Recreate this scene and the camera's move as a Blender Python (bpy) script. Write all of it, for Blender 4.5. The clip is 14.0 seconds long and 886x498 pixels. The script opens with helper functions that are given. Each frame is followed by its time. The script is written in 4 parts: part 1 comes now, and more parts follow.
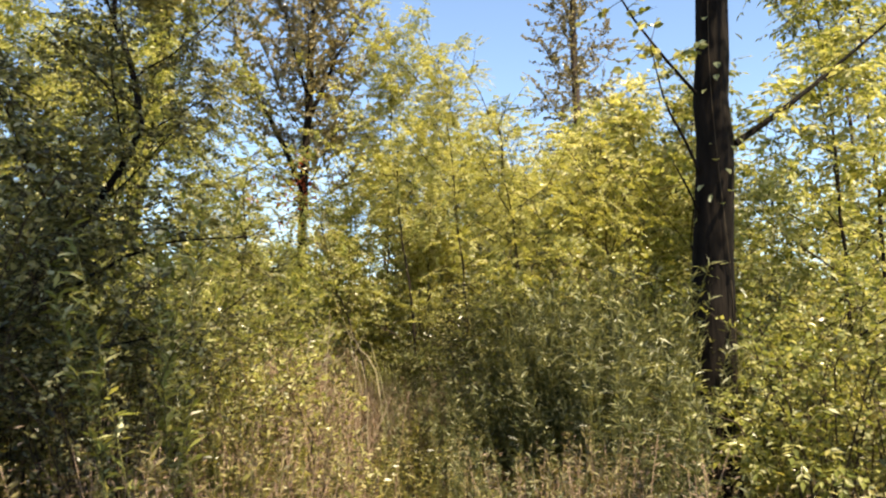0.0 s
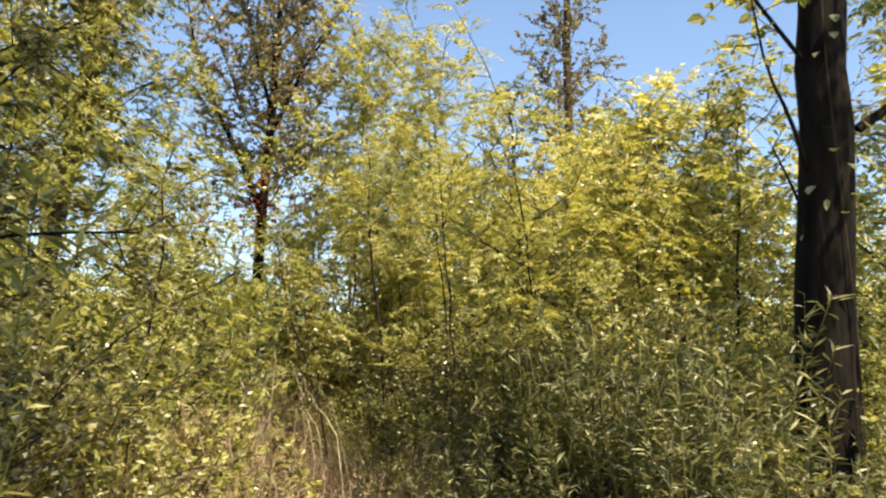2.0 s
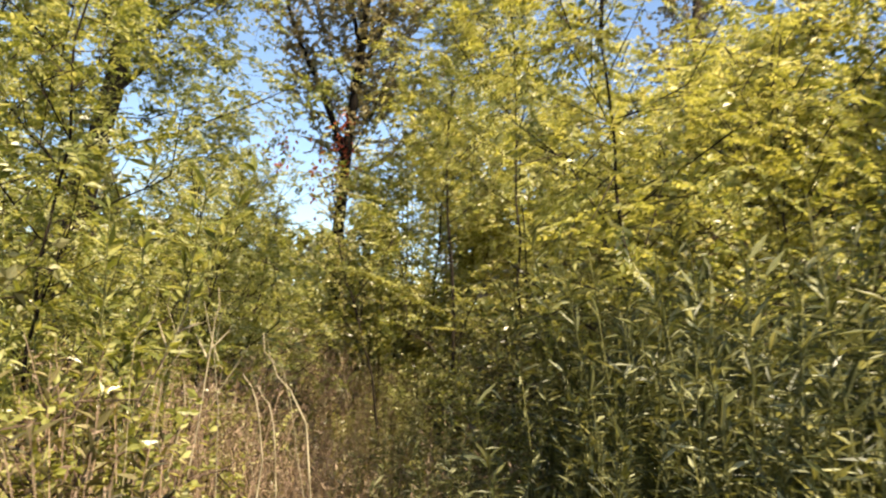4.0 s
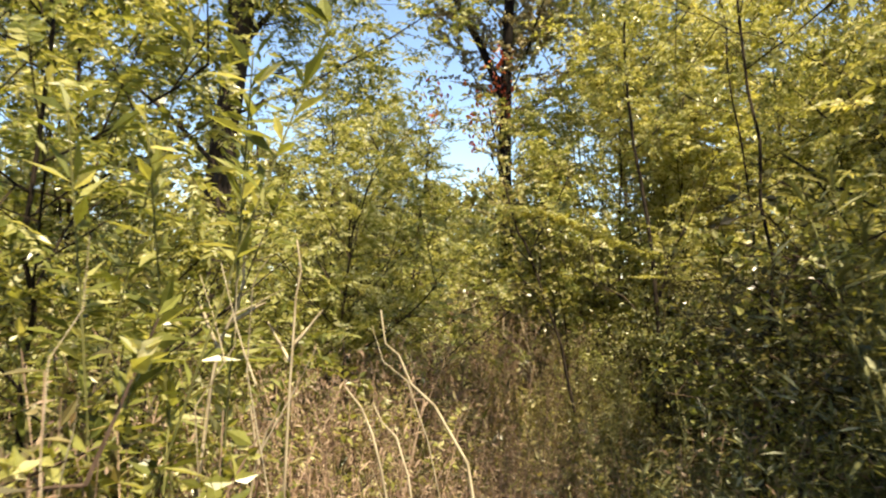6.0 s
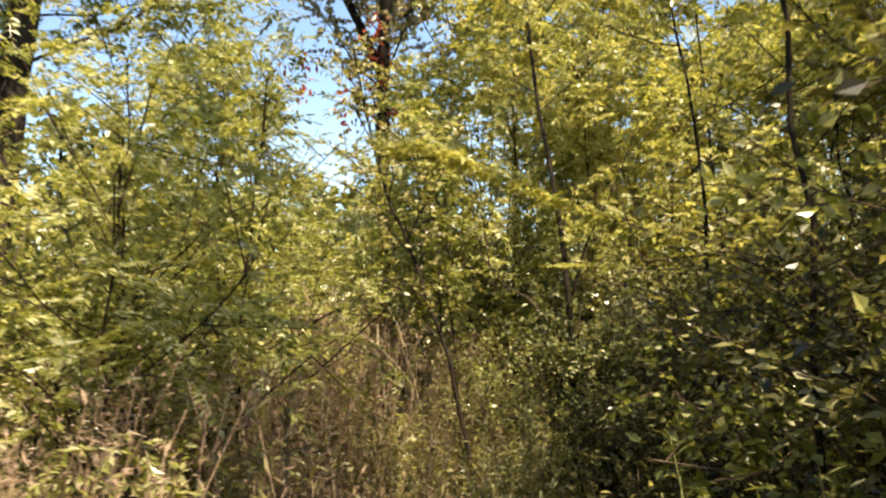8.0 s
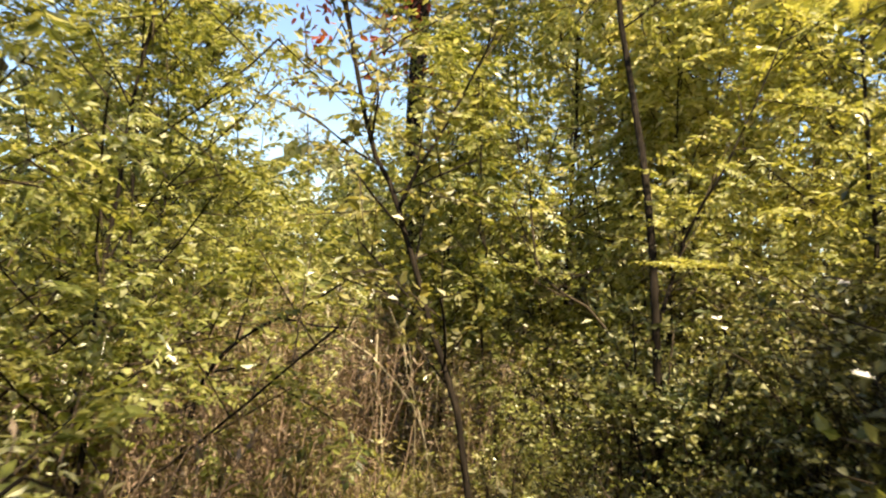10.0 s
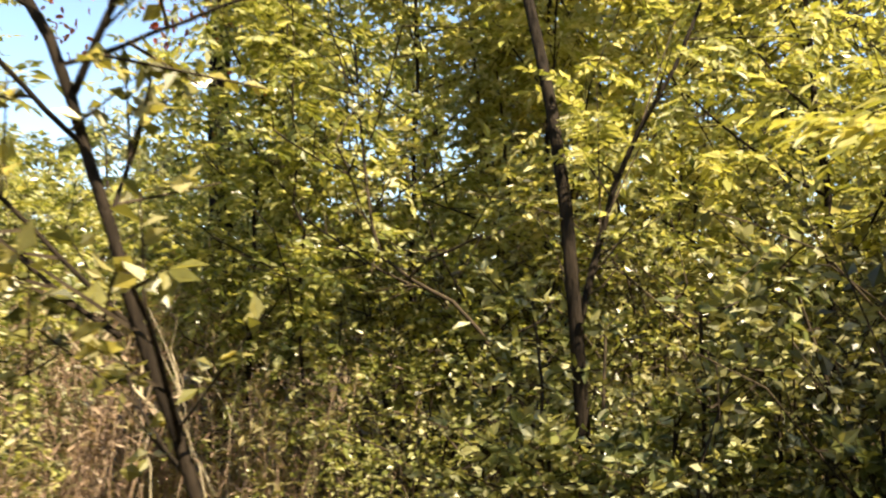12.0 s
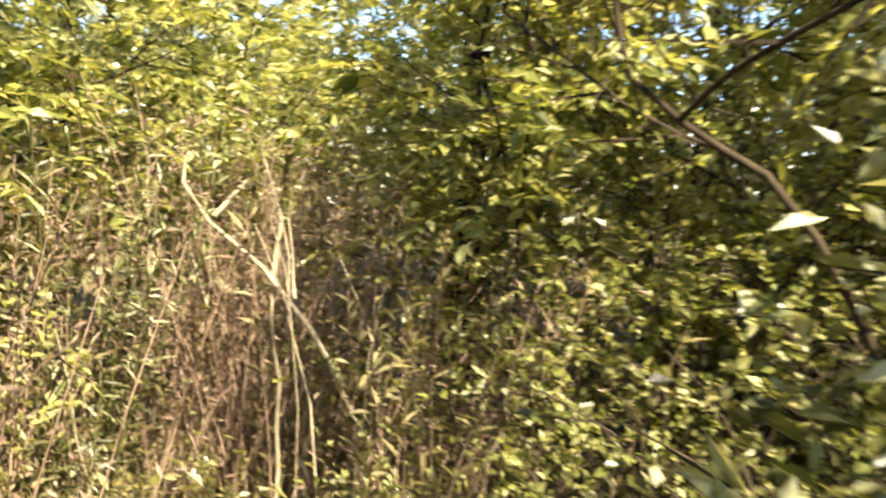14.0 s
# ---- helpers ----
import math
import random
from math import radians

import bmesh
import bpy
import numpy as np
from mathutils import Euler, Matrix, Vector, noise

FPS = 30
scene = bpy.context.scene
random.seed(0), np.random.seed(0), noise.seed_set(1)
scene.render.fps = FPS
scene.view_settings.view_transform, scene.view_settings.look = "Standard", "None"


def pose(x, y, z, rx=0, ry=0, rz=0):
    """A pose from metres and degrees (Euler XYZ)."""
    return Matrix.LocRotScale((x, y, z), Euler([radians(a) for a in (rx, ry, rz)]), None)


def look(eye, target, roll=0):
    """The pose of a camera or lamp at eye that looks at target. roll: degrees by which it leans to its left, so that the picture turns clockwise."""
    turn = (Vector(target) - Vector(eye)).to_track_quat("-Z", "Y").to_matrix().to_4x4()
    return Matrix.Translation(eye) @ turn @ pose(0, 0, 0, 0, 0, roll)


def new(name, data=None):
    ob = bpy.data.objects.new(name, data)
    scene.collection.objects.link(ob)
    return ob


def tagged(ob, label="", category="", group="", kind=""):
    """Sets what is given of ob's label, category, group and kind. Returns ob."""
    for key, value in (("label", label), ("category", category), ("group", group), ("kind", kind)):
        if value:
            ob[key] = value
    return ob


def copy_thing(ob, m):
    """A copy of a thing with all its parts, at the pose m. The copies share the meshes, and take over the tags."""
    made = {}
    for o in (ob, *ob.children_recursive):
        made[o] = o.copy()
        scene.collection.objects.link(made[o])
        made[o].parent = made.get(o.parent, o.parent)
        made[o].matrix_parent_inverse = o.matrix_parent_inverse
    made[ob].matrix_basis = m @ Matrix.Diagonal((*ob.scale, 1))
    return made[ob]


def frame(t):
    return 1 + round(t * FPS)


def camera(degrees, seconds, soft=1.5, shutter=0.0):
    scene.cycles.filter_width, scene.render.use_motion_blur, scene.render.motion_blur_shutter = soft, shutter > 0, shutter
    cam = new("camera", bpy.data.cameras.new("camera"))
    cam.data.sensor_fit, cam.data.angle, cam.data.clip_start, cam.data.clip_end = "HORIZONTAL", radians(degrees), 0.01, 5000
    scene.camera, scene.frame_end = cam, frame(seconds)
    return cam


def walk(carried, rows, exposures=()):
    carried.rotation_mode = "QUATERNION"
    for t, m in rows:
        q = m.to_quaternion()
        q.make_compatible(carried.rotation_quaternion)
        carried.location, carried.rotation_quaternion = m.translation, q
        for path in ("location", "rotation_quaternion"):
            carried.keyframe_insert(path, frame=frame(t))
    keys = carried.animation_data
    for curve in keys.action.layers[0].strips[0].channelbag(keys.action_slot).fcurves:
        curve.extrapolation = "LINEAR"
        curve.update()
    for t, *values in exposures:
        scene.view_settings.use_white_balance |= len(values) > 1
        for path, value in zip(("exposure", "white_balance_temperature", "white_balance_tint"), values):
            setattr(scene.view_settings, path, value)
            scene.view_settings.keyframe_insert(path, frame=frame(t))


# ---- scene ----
cam = camera(53.6, 14.0, 2.2, 0.4)
PATH = [
    (0.0, pose(-0.000, -0.000, 1.422, 95.77, 0.46, 0.00)),
    (0.5, pose(0.008, 0.497, 1.419, 96.21, 0.41, -0.24)),
    (1.0, pose(-0.030, 0.996, 1.472, 96.62, -0.09, -1.07)),
    (1.5, pose(-0.116, 1.525, 1.519, 97.30, -0.54, -2.09)),
    (2.0, pose(-0.164, 2.032, 1.522, 98.27, -0.90, -2.46)),
    (2.2, pose(-0.175, 2.225, 1.533, 98.08, -1.09, -2.53)),
    (4.3, pose(0.315, 4.314, 1.514, 95.07, -4.04, 7.44)),
    (4.5, pose(0.319, 4.491, 1.529, 94.20, -3.62, 9.42)),
    (5.0, pose(0.296, 4.908, 1.529, 93.28, -2.15, 14.52)),
    (5.5, pose(0.149, 5.300, 1.521, 93.14, -0.64, 16.70)),
    (6.0, pose(-0.036, 5.658, 1.541, 92.91, 0.45, 16.50)),
    (6.5, pose(-0.176, 6.079, 1.505, 93.87, 1.16, 15.10)),
    (7.0, pose(-0.266, 6.557, 1.524, 95.32, 1.62, 12.45)),
    (7.5, pose(-0.342, 7.051, 1.527, 94.69, 1.62, 10.00)),
    (8.0, pose(-0.359, 7.573, 1.486, 93.27, 1.10, 9.00)),
    (8.2, pose(-0.360, 7.778, 1.479, 92.82, 0.87, 9.00)),
    (10.3, pose(-0.642, 10.170, 1.567, 92.58, -2.00, 12.29)),
    (10.5, pose(-0.684, 10.364, 1.560, 92.17, -1.03, 12.14)),
    (11.0, pose(-0.747, 10.831, 1.530, 91.46, 1.47, 10.22)),
    (11.5, pose(-0.779, 11.255, 1.496, 93.85, 2.10, 5.42)),
    (12.0, pose(-0.777, 11.616, 1.523, 92.88, 0.14, 1.35)),
    (12.5, pose(-0.730, 11.951, 1.463, 91.45, -5.44, 2.27)),
    (13.0, pose(-0.686, 12.305, 1.436, 88.49, -9.26, 5.92)),
    (13.5, pose(-0.734, 12.732, 1.430, 86.31, -8.05, 10.98)),
    (14.0, pose(-0.825, 13.190, 1.454, 84.82, -4.80, 19.92)),
]
walk(cam, PATH, [(0.0, 1.55, 7150, 10), (2.0, 1.47, 7200, 10), (5.0, 1.47, 7150, 10), (8.0, 1.67, 7200, 10), (10.5, 1.7, 7300, 10), (12.0, 1.87, 7150, 10), (13.5, 2.2, 6650, 10), (14.0, 2.3, 6700, 10)])

# ---- world and light ----
SUN_AZ, SUN_EL = 136.0, 59.0           # degrees clockwise from +y, and above the horizon
world = bpy.data.worlds.new("sky_world")
scene.world = world
world.use_nodes = True
wn = world.node_tree
sky = wn.nodes.new("ShaderNodeTexSky")
sky.sky_type = "NISHITA"
sky.sun_disc = False
sky.sun_elevation = radians(SUN_EL)
sky.sun_rotation = radians(SUN_AZ)
sky.air_density, sky.dust_density, sky.ozone_density = 1.0, 0.0, 3.0
sky.altitude = 700.0
wn.links.new(sky.outputs[0], wn.nodes["Background"].inputs[0])
wn.nodes["Background"].inputs[1].default_value = 0.098
sun = new("sun", bpy.data.lights.new("sun", "SUN"))
sun.data.energy, sun.data.angle, sun.data.color = 5.0, radians(0.6), (1.0, 0.89, 0.69)
_az, _el = radians(SUN_AZ), radians(SUN_EL)
SUN_DIR = Vector((math.sin(_az) * math.cos(_el), math.cos(_az) * math.cos(_el), math.sin(_el)))
sun.matrix_world = look(SUN_DIR * 60, (0, 0, 0))

rng = np.random.default_rng(7)

# ---- materials ----


def nodes_of(name):
    m = bpy.data.materials.new(name)
    m.use_nodes = True
    nt = m.node_tree
    return m, nt, nt.nodes["Principled BSDF"], nt.nodes["Material Output"]


def ramp(nt, stops):
    r = nt.nodes.new("ShaderNodeValToRGB")
    els = r.color_ramp.elements
    while len(els) < len(stops):
        els.new(0.5)
    for e, (p, c) in zip(els, stops):
        e.position, e.color = p, (*c, 1)
    return r


def noise_node(nt, scale, detail=3.0, coords="Object", stretch=None):
    co = nt.nodes.new("ShaderNodeTexCoord")
    n = nt.nodes.new("ShaderNodeTexNoise")
    n.inputs["Scale"].default_value, n.inputs["Detail"].default_value = scale, detail
    src = co.outputs[coords]
    if stretch:
        mp = nt.nodes.new("ShaderNodeMapping")
        mp.inputs["Scale"].default_value = stretch
        nt.links.new(src, mp.inputs[0])
        src = mp.outputs[0]
    nt.links.new(src, n.inputs["Vector"])
    return n


def leaf_material(name, colours, through_light=0.45, rough=0.3):
    """Leaf: colour differs leaf by leaf and branch by branch, on green leaves the pale last stop paints sun highlights;
    light shines through.
    """
    m, nt, bsdf, out = nodes_of(name)
    geo = nt.nodes.new("ShaderNodeNewGeometry")
    oi = nt.nodes.new("ShaderNodeObjectInfo")
    n = noise_node(nt, 1.7, 2.0)
    # a mix of leaf chance, branch patches and whole-plant chance
    a = nt.nodes.new("ShaderNodeMath"); a.operation = "MULTIPLY_ADD"
    nt.links.new(geo.outputs["Random Per Island"], a.inputs[0]); a.inputs[1].default_value = 0.82
    s = nt.nodes.new("ShaderNodeMath"); s.operation = "MULTIPLY_ADD"
    nt.links.new(n.outputs[0], s.inputs[0]); s.inputs[1].default_value = 0.7; s.inputs[2].default_value = -0.37
    nt.links.new(s.outputs[0], a.inputs[2])
    b = nt.nodes.new("ShaderNodeMath"); b.operation = "MULTIPLY_ADD"
    nt.links.new(oi.outputs["Random"], b.inputs[0]); b.inputs[1].default_value = 0.25
    nt.links.new(a.outputs[0], b.inputs[2])
    k = len(colours)
    r = ramp(nt, [(i / (k - 1), c) for i, c in enumerate(colours)])
    nt.links.new(b.outputs[0], r.inputs[0])
    fine = noise_node(nt, 60.0, 2.0)
    mx = nt.nodes.new("ShaderNodeMix"); mx.data_type = "RGBA"; mx.blend_type = "MULTIPLY"
    mx.inputs[0].default_value = 0.5
    fr = ramp(nt, [(0.3, (0.6, 0.55, 0.45)), (0.6, (1.0, 1.0, 1.0))])
    nt.links.new(fine.outputs[0], fr.inputs[0])
    nt.links.new(r.outputs[0], mx.inputs[6]); nt.links.new(fr.outputs[0], mx.inputs[7])
    nt.links.new(mx.outputs[2], bsdf.inputs["Base Color"])
    bsdf.inputs["Roughness"].default_value = rough
    bsdf.inputs["Specular IOR Level"].default_value = 0.5
    tr = nt.nodes.new("ShaderNodeBsdfTranslucent")
    warm = nt.nodes.new("ShaderNodeMix"); warm.data_type = "RGBA"; warm.blend_type = "MULTIPLY"
    warm.inputs[0].default_value = 1.0
    warm.inputs[7].default_value = (1.36, 1.26, 0.72, 1)
    nt.links.new(mx.outputs[2], warm.inputs[6])
    nt.links.new(warm.outputs[2], tr.inputs[0])
    ms = nt.nodes.new("ShaderNodeMixShader")
    ms.inputs[0].default_value = through_light
    nt.links.new(bsdf.outputs[0], ms.inputs[1]); nt.links.new(tr.outputs[0], ms.inputs[2])
    nt.links.new(ms.outputs[0], out.inputs[0])
    return m


def bark_material(name, dark, light, scale=9.0, rough=0.9, bump=0.6, lichen=None):
    m, nt, bsdf, out = nodes_of(name)
    n = noise_node(nt, scale, 6.0, stretch=(1, 1, 0.22))
    n2 = noise_node(nt, 1.3, 3.0)
    r = ramp(nt, [(0.3, dark), (0.7, light)])
    nt.links.new(n.outputs[0], r.inputs[0])
    mx = nt.nodes.new("ShaderNodeMix"); mx.data_type = "RGBA"
    mr = ramp(nt, [(0.52, (0, 0, 0)), (0.68, (0.6, 0.6, 0.6))])
    nt.links.new(n2.outputs[0], mr.inputs[0]); nt.links.new(mr.outputs[0], mx.inputs[0])
    nt.links.new(r.outputs[0], mx.inputs[6])
    mx.inputs[7].default_value = (*(lichen or light), 1)
    nt.links.new(mx.outputs[2], bsdf.inputs["Base Color"])
    bsdf.inputs["Roughness"].default_value = rough
    bsdf.inputs["Specular IOR Level"].default_value = 0.12
    bp = nt.nodes.new("ShaderNodeBump")
    bp.inputs["Strength"].default_value, bp.inputs["Distance"].default_value = bump, 0.02
    nt.links.new(n.outputs[0], bp.inputs["Height"]); nt.links.new(bp.outputs[0], bsdf.inputs["Normal"])
    return m


# the palest stop of each green or yellow leaf is a painted sun highlight
YELLOW_LEAF = leaf_material("yellow_leaf", [(0.14, 0.145, 0.032), (0.265, 0.275, 0.068), (0.39, 0.392, 0.12), (0.52, 0.5, 0.215), (0.68, 0.65, 0.42)], 0.5)
LIME_LEAF = leaf_material("lime_leaf", [(0.07, 0.085, 0.021), (0.148, 0.17, 0.04), (0.262, 0.278, 0.075), (0.41, 0.405, 0.155), (0.6, 0.6, 0.38)], 0.5)
OLIVE_LEAF = leaf_material("olive_leaf", [(0.05, 0.053, 0.016), (0.112, 0.114, 0.03), (0.215, 0.205, 0.06), (0.38, 0.345, 0.145), (0.6, 0.57, 0.36)], 0.48)
# low stops carry the thicket's shade, the last ones its sunlit glints
SHADE_TONED_LEAF = leaf_material("shade_toned_leaf", [(0.028, 0.024, 0.011), (0.052, 0.052, 0.016), (0.1, 0.102, 0.03), (0.25, 0.236, 0.095), (0.53, 0.5, 0.31)], 0.4, 0.28)
GLOSSY_LEAF = leaf_material("glossy_leaf", [(0.05, 0.064, 0.02), (0.1, 0.118, 0.034), (0.19, 0.203, 0.066), (0.37, 0.36, 0.16), (0.62, 0.62, 0.42)], 0.38, 0.28)
# darkened mid stops stand in for shade, the pale last one for glinting blades
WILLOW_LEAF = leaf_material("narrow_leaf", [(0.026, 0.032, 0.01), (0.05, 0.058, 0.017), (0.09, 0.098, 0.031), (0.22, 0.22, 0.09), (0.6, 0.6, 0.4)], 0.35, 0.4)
SPARSE_LEAF = leaf_material("brownish_leaf", [(0.09, 0.075, 0.04), (0.165, 0.138, 0.072), (0.25, 0.212, 0.115), (0.34, 0.295, 0.17), (0.46, 0.41, 0.28)], 0.4)
RED_LEAF = leaf_material("red_leaf", [(0.12, 0.02, 0.012), (0.24, 0.04, 0.02), (0.38, 0.09, 0.03), (0.45, 0.18, 0.05)], 0.4)
DRY_LEAF = leaf_material("dry_leaf", [(0.07, 0.04, 0.026), (0.135, 0.083, 0.054), (0.215, 0.142, 0.095), (0.33, 0.24, 0.165), (0.46, 0.36, 0.265)], 0.3, 0.8)
SEED_HEAD = leaf_material("seed_fluff", [(0.12, 0.07, 0.05), (0.2, 0.127, 0.092), (0.3, 0.205, 0.15), (0.43, 0.32, 0.24), (0.56, 0.45, 0.35)], 0.35, 0.9)
HALF_DRY_LEAF = leaf_material("half_dry_leaf", [(0.04, 0.034, 0.012), (0.08, 0.069, 0.023), (0.14, 0.12, 0.042), (0.23, 0.195, 0.08), (0.4, 0.34, 0.18)], 0.35, 0.6)
# dark glossy leaf whose near-white last stop paints sun on the blade
SUNLIT_LEAF = leaf_material("sunlit_glossy_leaf", [(0.03, 0.04, 0.015), (0.06, 0.076, 0.03), (0.125, 0.145, 0.065), (0.31, 0.32, 0.18), (0.7, 0.71, 0.55)], 0.32, 0.26)
GRASS_BLADE = leaf_material("grass_blade", [(0.06, 0.07, 0.02), (0.14, 0.14, 0.04), (0.27, 0.23, 0.09), (0.42, 0.34, 0.18)], 0.35, 0.6)
# dark bark taken down to near black, with crown shade put into the colour
SHADE_TONED_BARK = bark_material("shade_toned_bark", (0.003, 0.0023, 0.0018), (0.014, 0.0105, 0.008), 22.0, 0.95, 1.0, (0.02, 0.0155, 0.012))
GREY_BARK = bark_material("grey_bark", (0.02, 0.015, 0.012), (0.075, 0.057, 0.046), 18.0, 0.92, 1.0)
TWIG_BARK = bark_material("twig_bark", (0.022, 0.016, 0.01), (0.07, 0.052, 0.034), 30.0)
STEM_BARK = bark_material("stem_bark", (0.009, 0.0065, 0.0045), (0.03, 0.022, 0.015), 40.0, 0.9, 1.0)
GREEN_STEM = bark_material("green_stem", (0.06, 0.065, 0.02), (0.17, 0.16, 0.06), 30.0, 0.7, 0.2)
DRY_STEM = bark_material("brown_dry_stem", (0.13, 0.085, 0.058), (0.35, 0.25, 0.175), 25.0, 0.85, 0.3)
DRY_TWIG = bark_material("brown_twig", (0.05, 0.032, 0.022), (0.14, 0.095, 0.068), 30.0)
STALK = bark_material("pale_dry_stem", (0.2, 0.16, 0.1), (0.5, 0.42, 0.29), 40.0, 0.8, 0.5)


def ground_material():
    m, nt, bsdf, out = nodes_of("leaf_litter")
    n1, n2 = noise_node(nt, 0.9, 5.0), noise_node(nt, 26.0, 6.0)
    r1 = ramp(nt, [(0.3, (0.045, 0.032, 0.02)), (0.55, (0.11, 0.082, 0.047)), (0.75, (0.08, 0.08, 0.032))])
    r2 = ramp(nt, [(0.3, (0.45, 0.42, 0.38)), (0.7, (1.5, 1.35, 1.1))])
    nt.links.new(n1.outputs[0], r1.inputs[0]); nt.links.new(n2.outputs[0], r2.inputs[0])
    mx = nt.nodes.new("ShaderNodeMix"); mx.data_type = "RGBA"; mx.blend_type = "MULTIPLY"; mx.inputs[0].default_value = 1.0
    nt.links.new(r1.outputs[0], mx.inputs[6]); nt.links.new(r2.outputs[0], mx.inputs[7])
    nt.links.new(mx.outputs[2], bsdf.inputs["Base Color"])
    bsdf.inputs["Roughness"].default_value = 0.95
    bp = nt.nodes.new("ShaderNodeBump"); bp.inputs["Strength"].default_value, bp.inputs["Distance"].default_value = 0.8, 0.03
    nt.links.new(n2.outputs[0], bp.inputs["Height"]); nt.links.new(bp.outputs[0], bsdf.inputs["Normal"])
    return m


GROUND = ground_material()

# ---- geometry helpers ----


def unit(a):
    return a / np.maximum(np.linalg.norm(a, axis=-1, keepdims=True), 1e-9)


class Quads:
    """Collects quads and turns them into one mesh."""

    def __init__(self):
        self.v, self.f, self.n = [], [], 0

    def add(self, v, f):
        self.v.append(v.reshape(-1, 3)); self.f.append(f + self.n); self.n += len(self.v[-1])

    def tube(self, pts, radii, sides=5):
        pts = np.asarray(pts, float); radii = np.asarray(radii, float)
        tang = unit(np.gradient(pts, axis=0))
        ref = np.array([0.0, 0, 1]) if abs(tang[0, 2]) < 0.9 else np.array([1.0, 0, 0])
        u = unit(np.cross(tang, ref)); w = np.cross(tang, u)
        a = np.linspace(0, 2 * np.pi, sides, endpoint=False)
        v = pts[:, None] + radii[:, None, None] * (np.cos(a)[None, :, None] * u[:, None] + np.sin(a)[None, :, None] * w[:, None])
        i, j = np.meshgrid(np.arange(len(pts) - 1), np.arange(sides), indexing="ij")
        k = (j + 1) % sides
        f = np.stack([i * sides + j, i * sides + k, (i + 1) * sides + k, (i + 1) * sides + j], -1).reshape(-1, 4)
        self.add(v, f)

    def leaves(self, base, way, up, length, width, fold=0.12):
        """One folded four-cornered leaf for each base."""
        way = unit(way); side = unit(np.cross(way, up)); nor = np.cross(side, way)
        length = np.broadcast_to(length, len(base))[:, None]; width = np.broadcast_to(width, len(base))[:, None]
        mid = base + way * length * 0.45 + nor * width * fold
        v = np.stack([base, mid + side * width * 0.5, base + way * length - nor * length * 0.08, mid - side * width * 0.5], 1)
        self.add(v, np.arange(4 * len(base)).reshape(-1, 4))

    def broad_leaves(self, base, way, up, length, width, fold=0.1):
        """A rounded leaf of two halves, folded along the midrib, for each base."""
        way = unit(way); side = unit(np.cross(way, up)); nor = np.cross(side, way)
        length = np.broadcast_to(length, len(base))[:, None]; width = np.broadcast_to(width, len(base))[:, None]
        low, high = base + way * length * 0.25 + nor * width * fold, base + way * length * 0.66 + nor * width * fold * 0.8
        tip = base + way * length - nor * length * 0.12
        v = np.stack([base, low + side * width * 0.44, high + side * width * 0.42, tip, high - side * width * 0.42, low - side * width * 0.44], 1)
        i = 6 * np.arange(len(base))[:, None]
        self.add(v, np.concatenate([i + np.array([[0, 1, 2, 3]]), i + np.array([[0, 3, 4, 5]])]))

    def mesh(self, name, material, smooth=False):
        me = bpy.data.meshes.new(name)
        v = np.concatenate(self.v).astype(np.float32); f = np.concatenate(self.f).astype(np.int32)
        me.vertices.add(len(v)); me.loops.add(f.size); me.polygons.add(len(f))
        me.vertices.foreach_set("co", v.ravel())
        me.loops.foreach_set("vertex_index", f.ravel())
        me.polygons.foreach_set("loop_start", np.arange(0, f.size, 4, dtype=np.int32))
        me.polygons.foreach_set("use_smooth", np.full(len(f), smooth))
        me.materials.append(material)
        me.update(calc_edges=True)
        return me


def part(name, quads, material, parent, label="", smooth=False, kind=""):
    ob = new(name, quads.mesh(name, material, smooth))
    ob.parent = parent
    return tagged(ob, label, kind=kind)


def thing(name, label, category, group="", at=(0, 0, 0)):
    ob = new(name)
    ob.empty_display_size = 0.1
    ob.location = at
    return tagged(ob, label, category, group)


def curve_points(knots, n):
    """n points on a smooth curve through the knots."""
    k = np.asarray(knots, float)
    k = np.vstack([2 * k[0] - k[1], k, 2 * k[-1] - k[-2]])
    t = np.linspace(0, len(k) - 3 - 1e-6, n); i = t.astype(int); u = (t - i)[:, None]
    a, b, c, d = k[i], k[i + 1], k[i + 2], k[i + 3]
    return 0.5 * (2 * b + (c - a) * u + (2 * a - 5 * b + 4 * c - d) * u**2 + (3 * b - a - 3 * c + d) * u**3)


def rand_unit(n):
    return unit(rng.normal(size=(n, 3)))


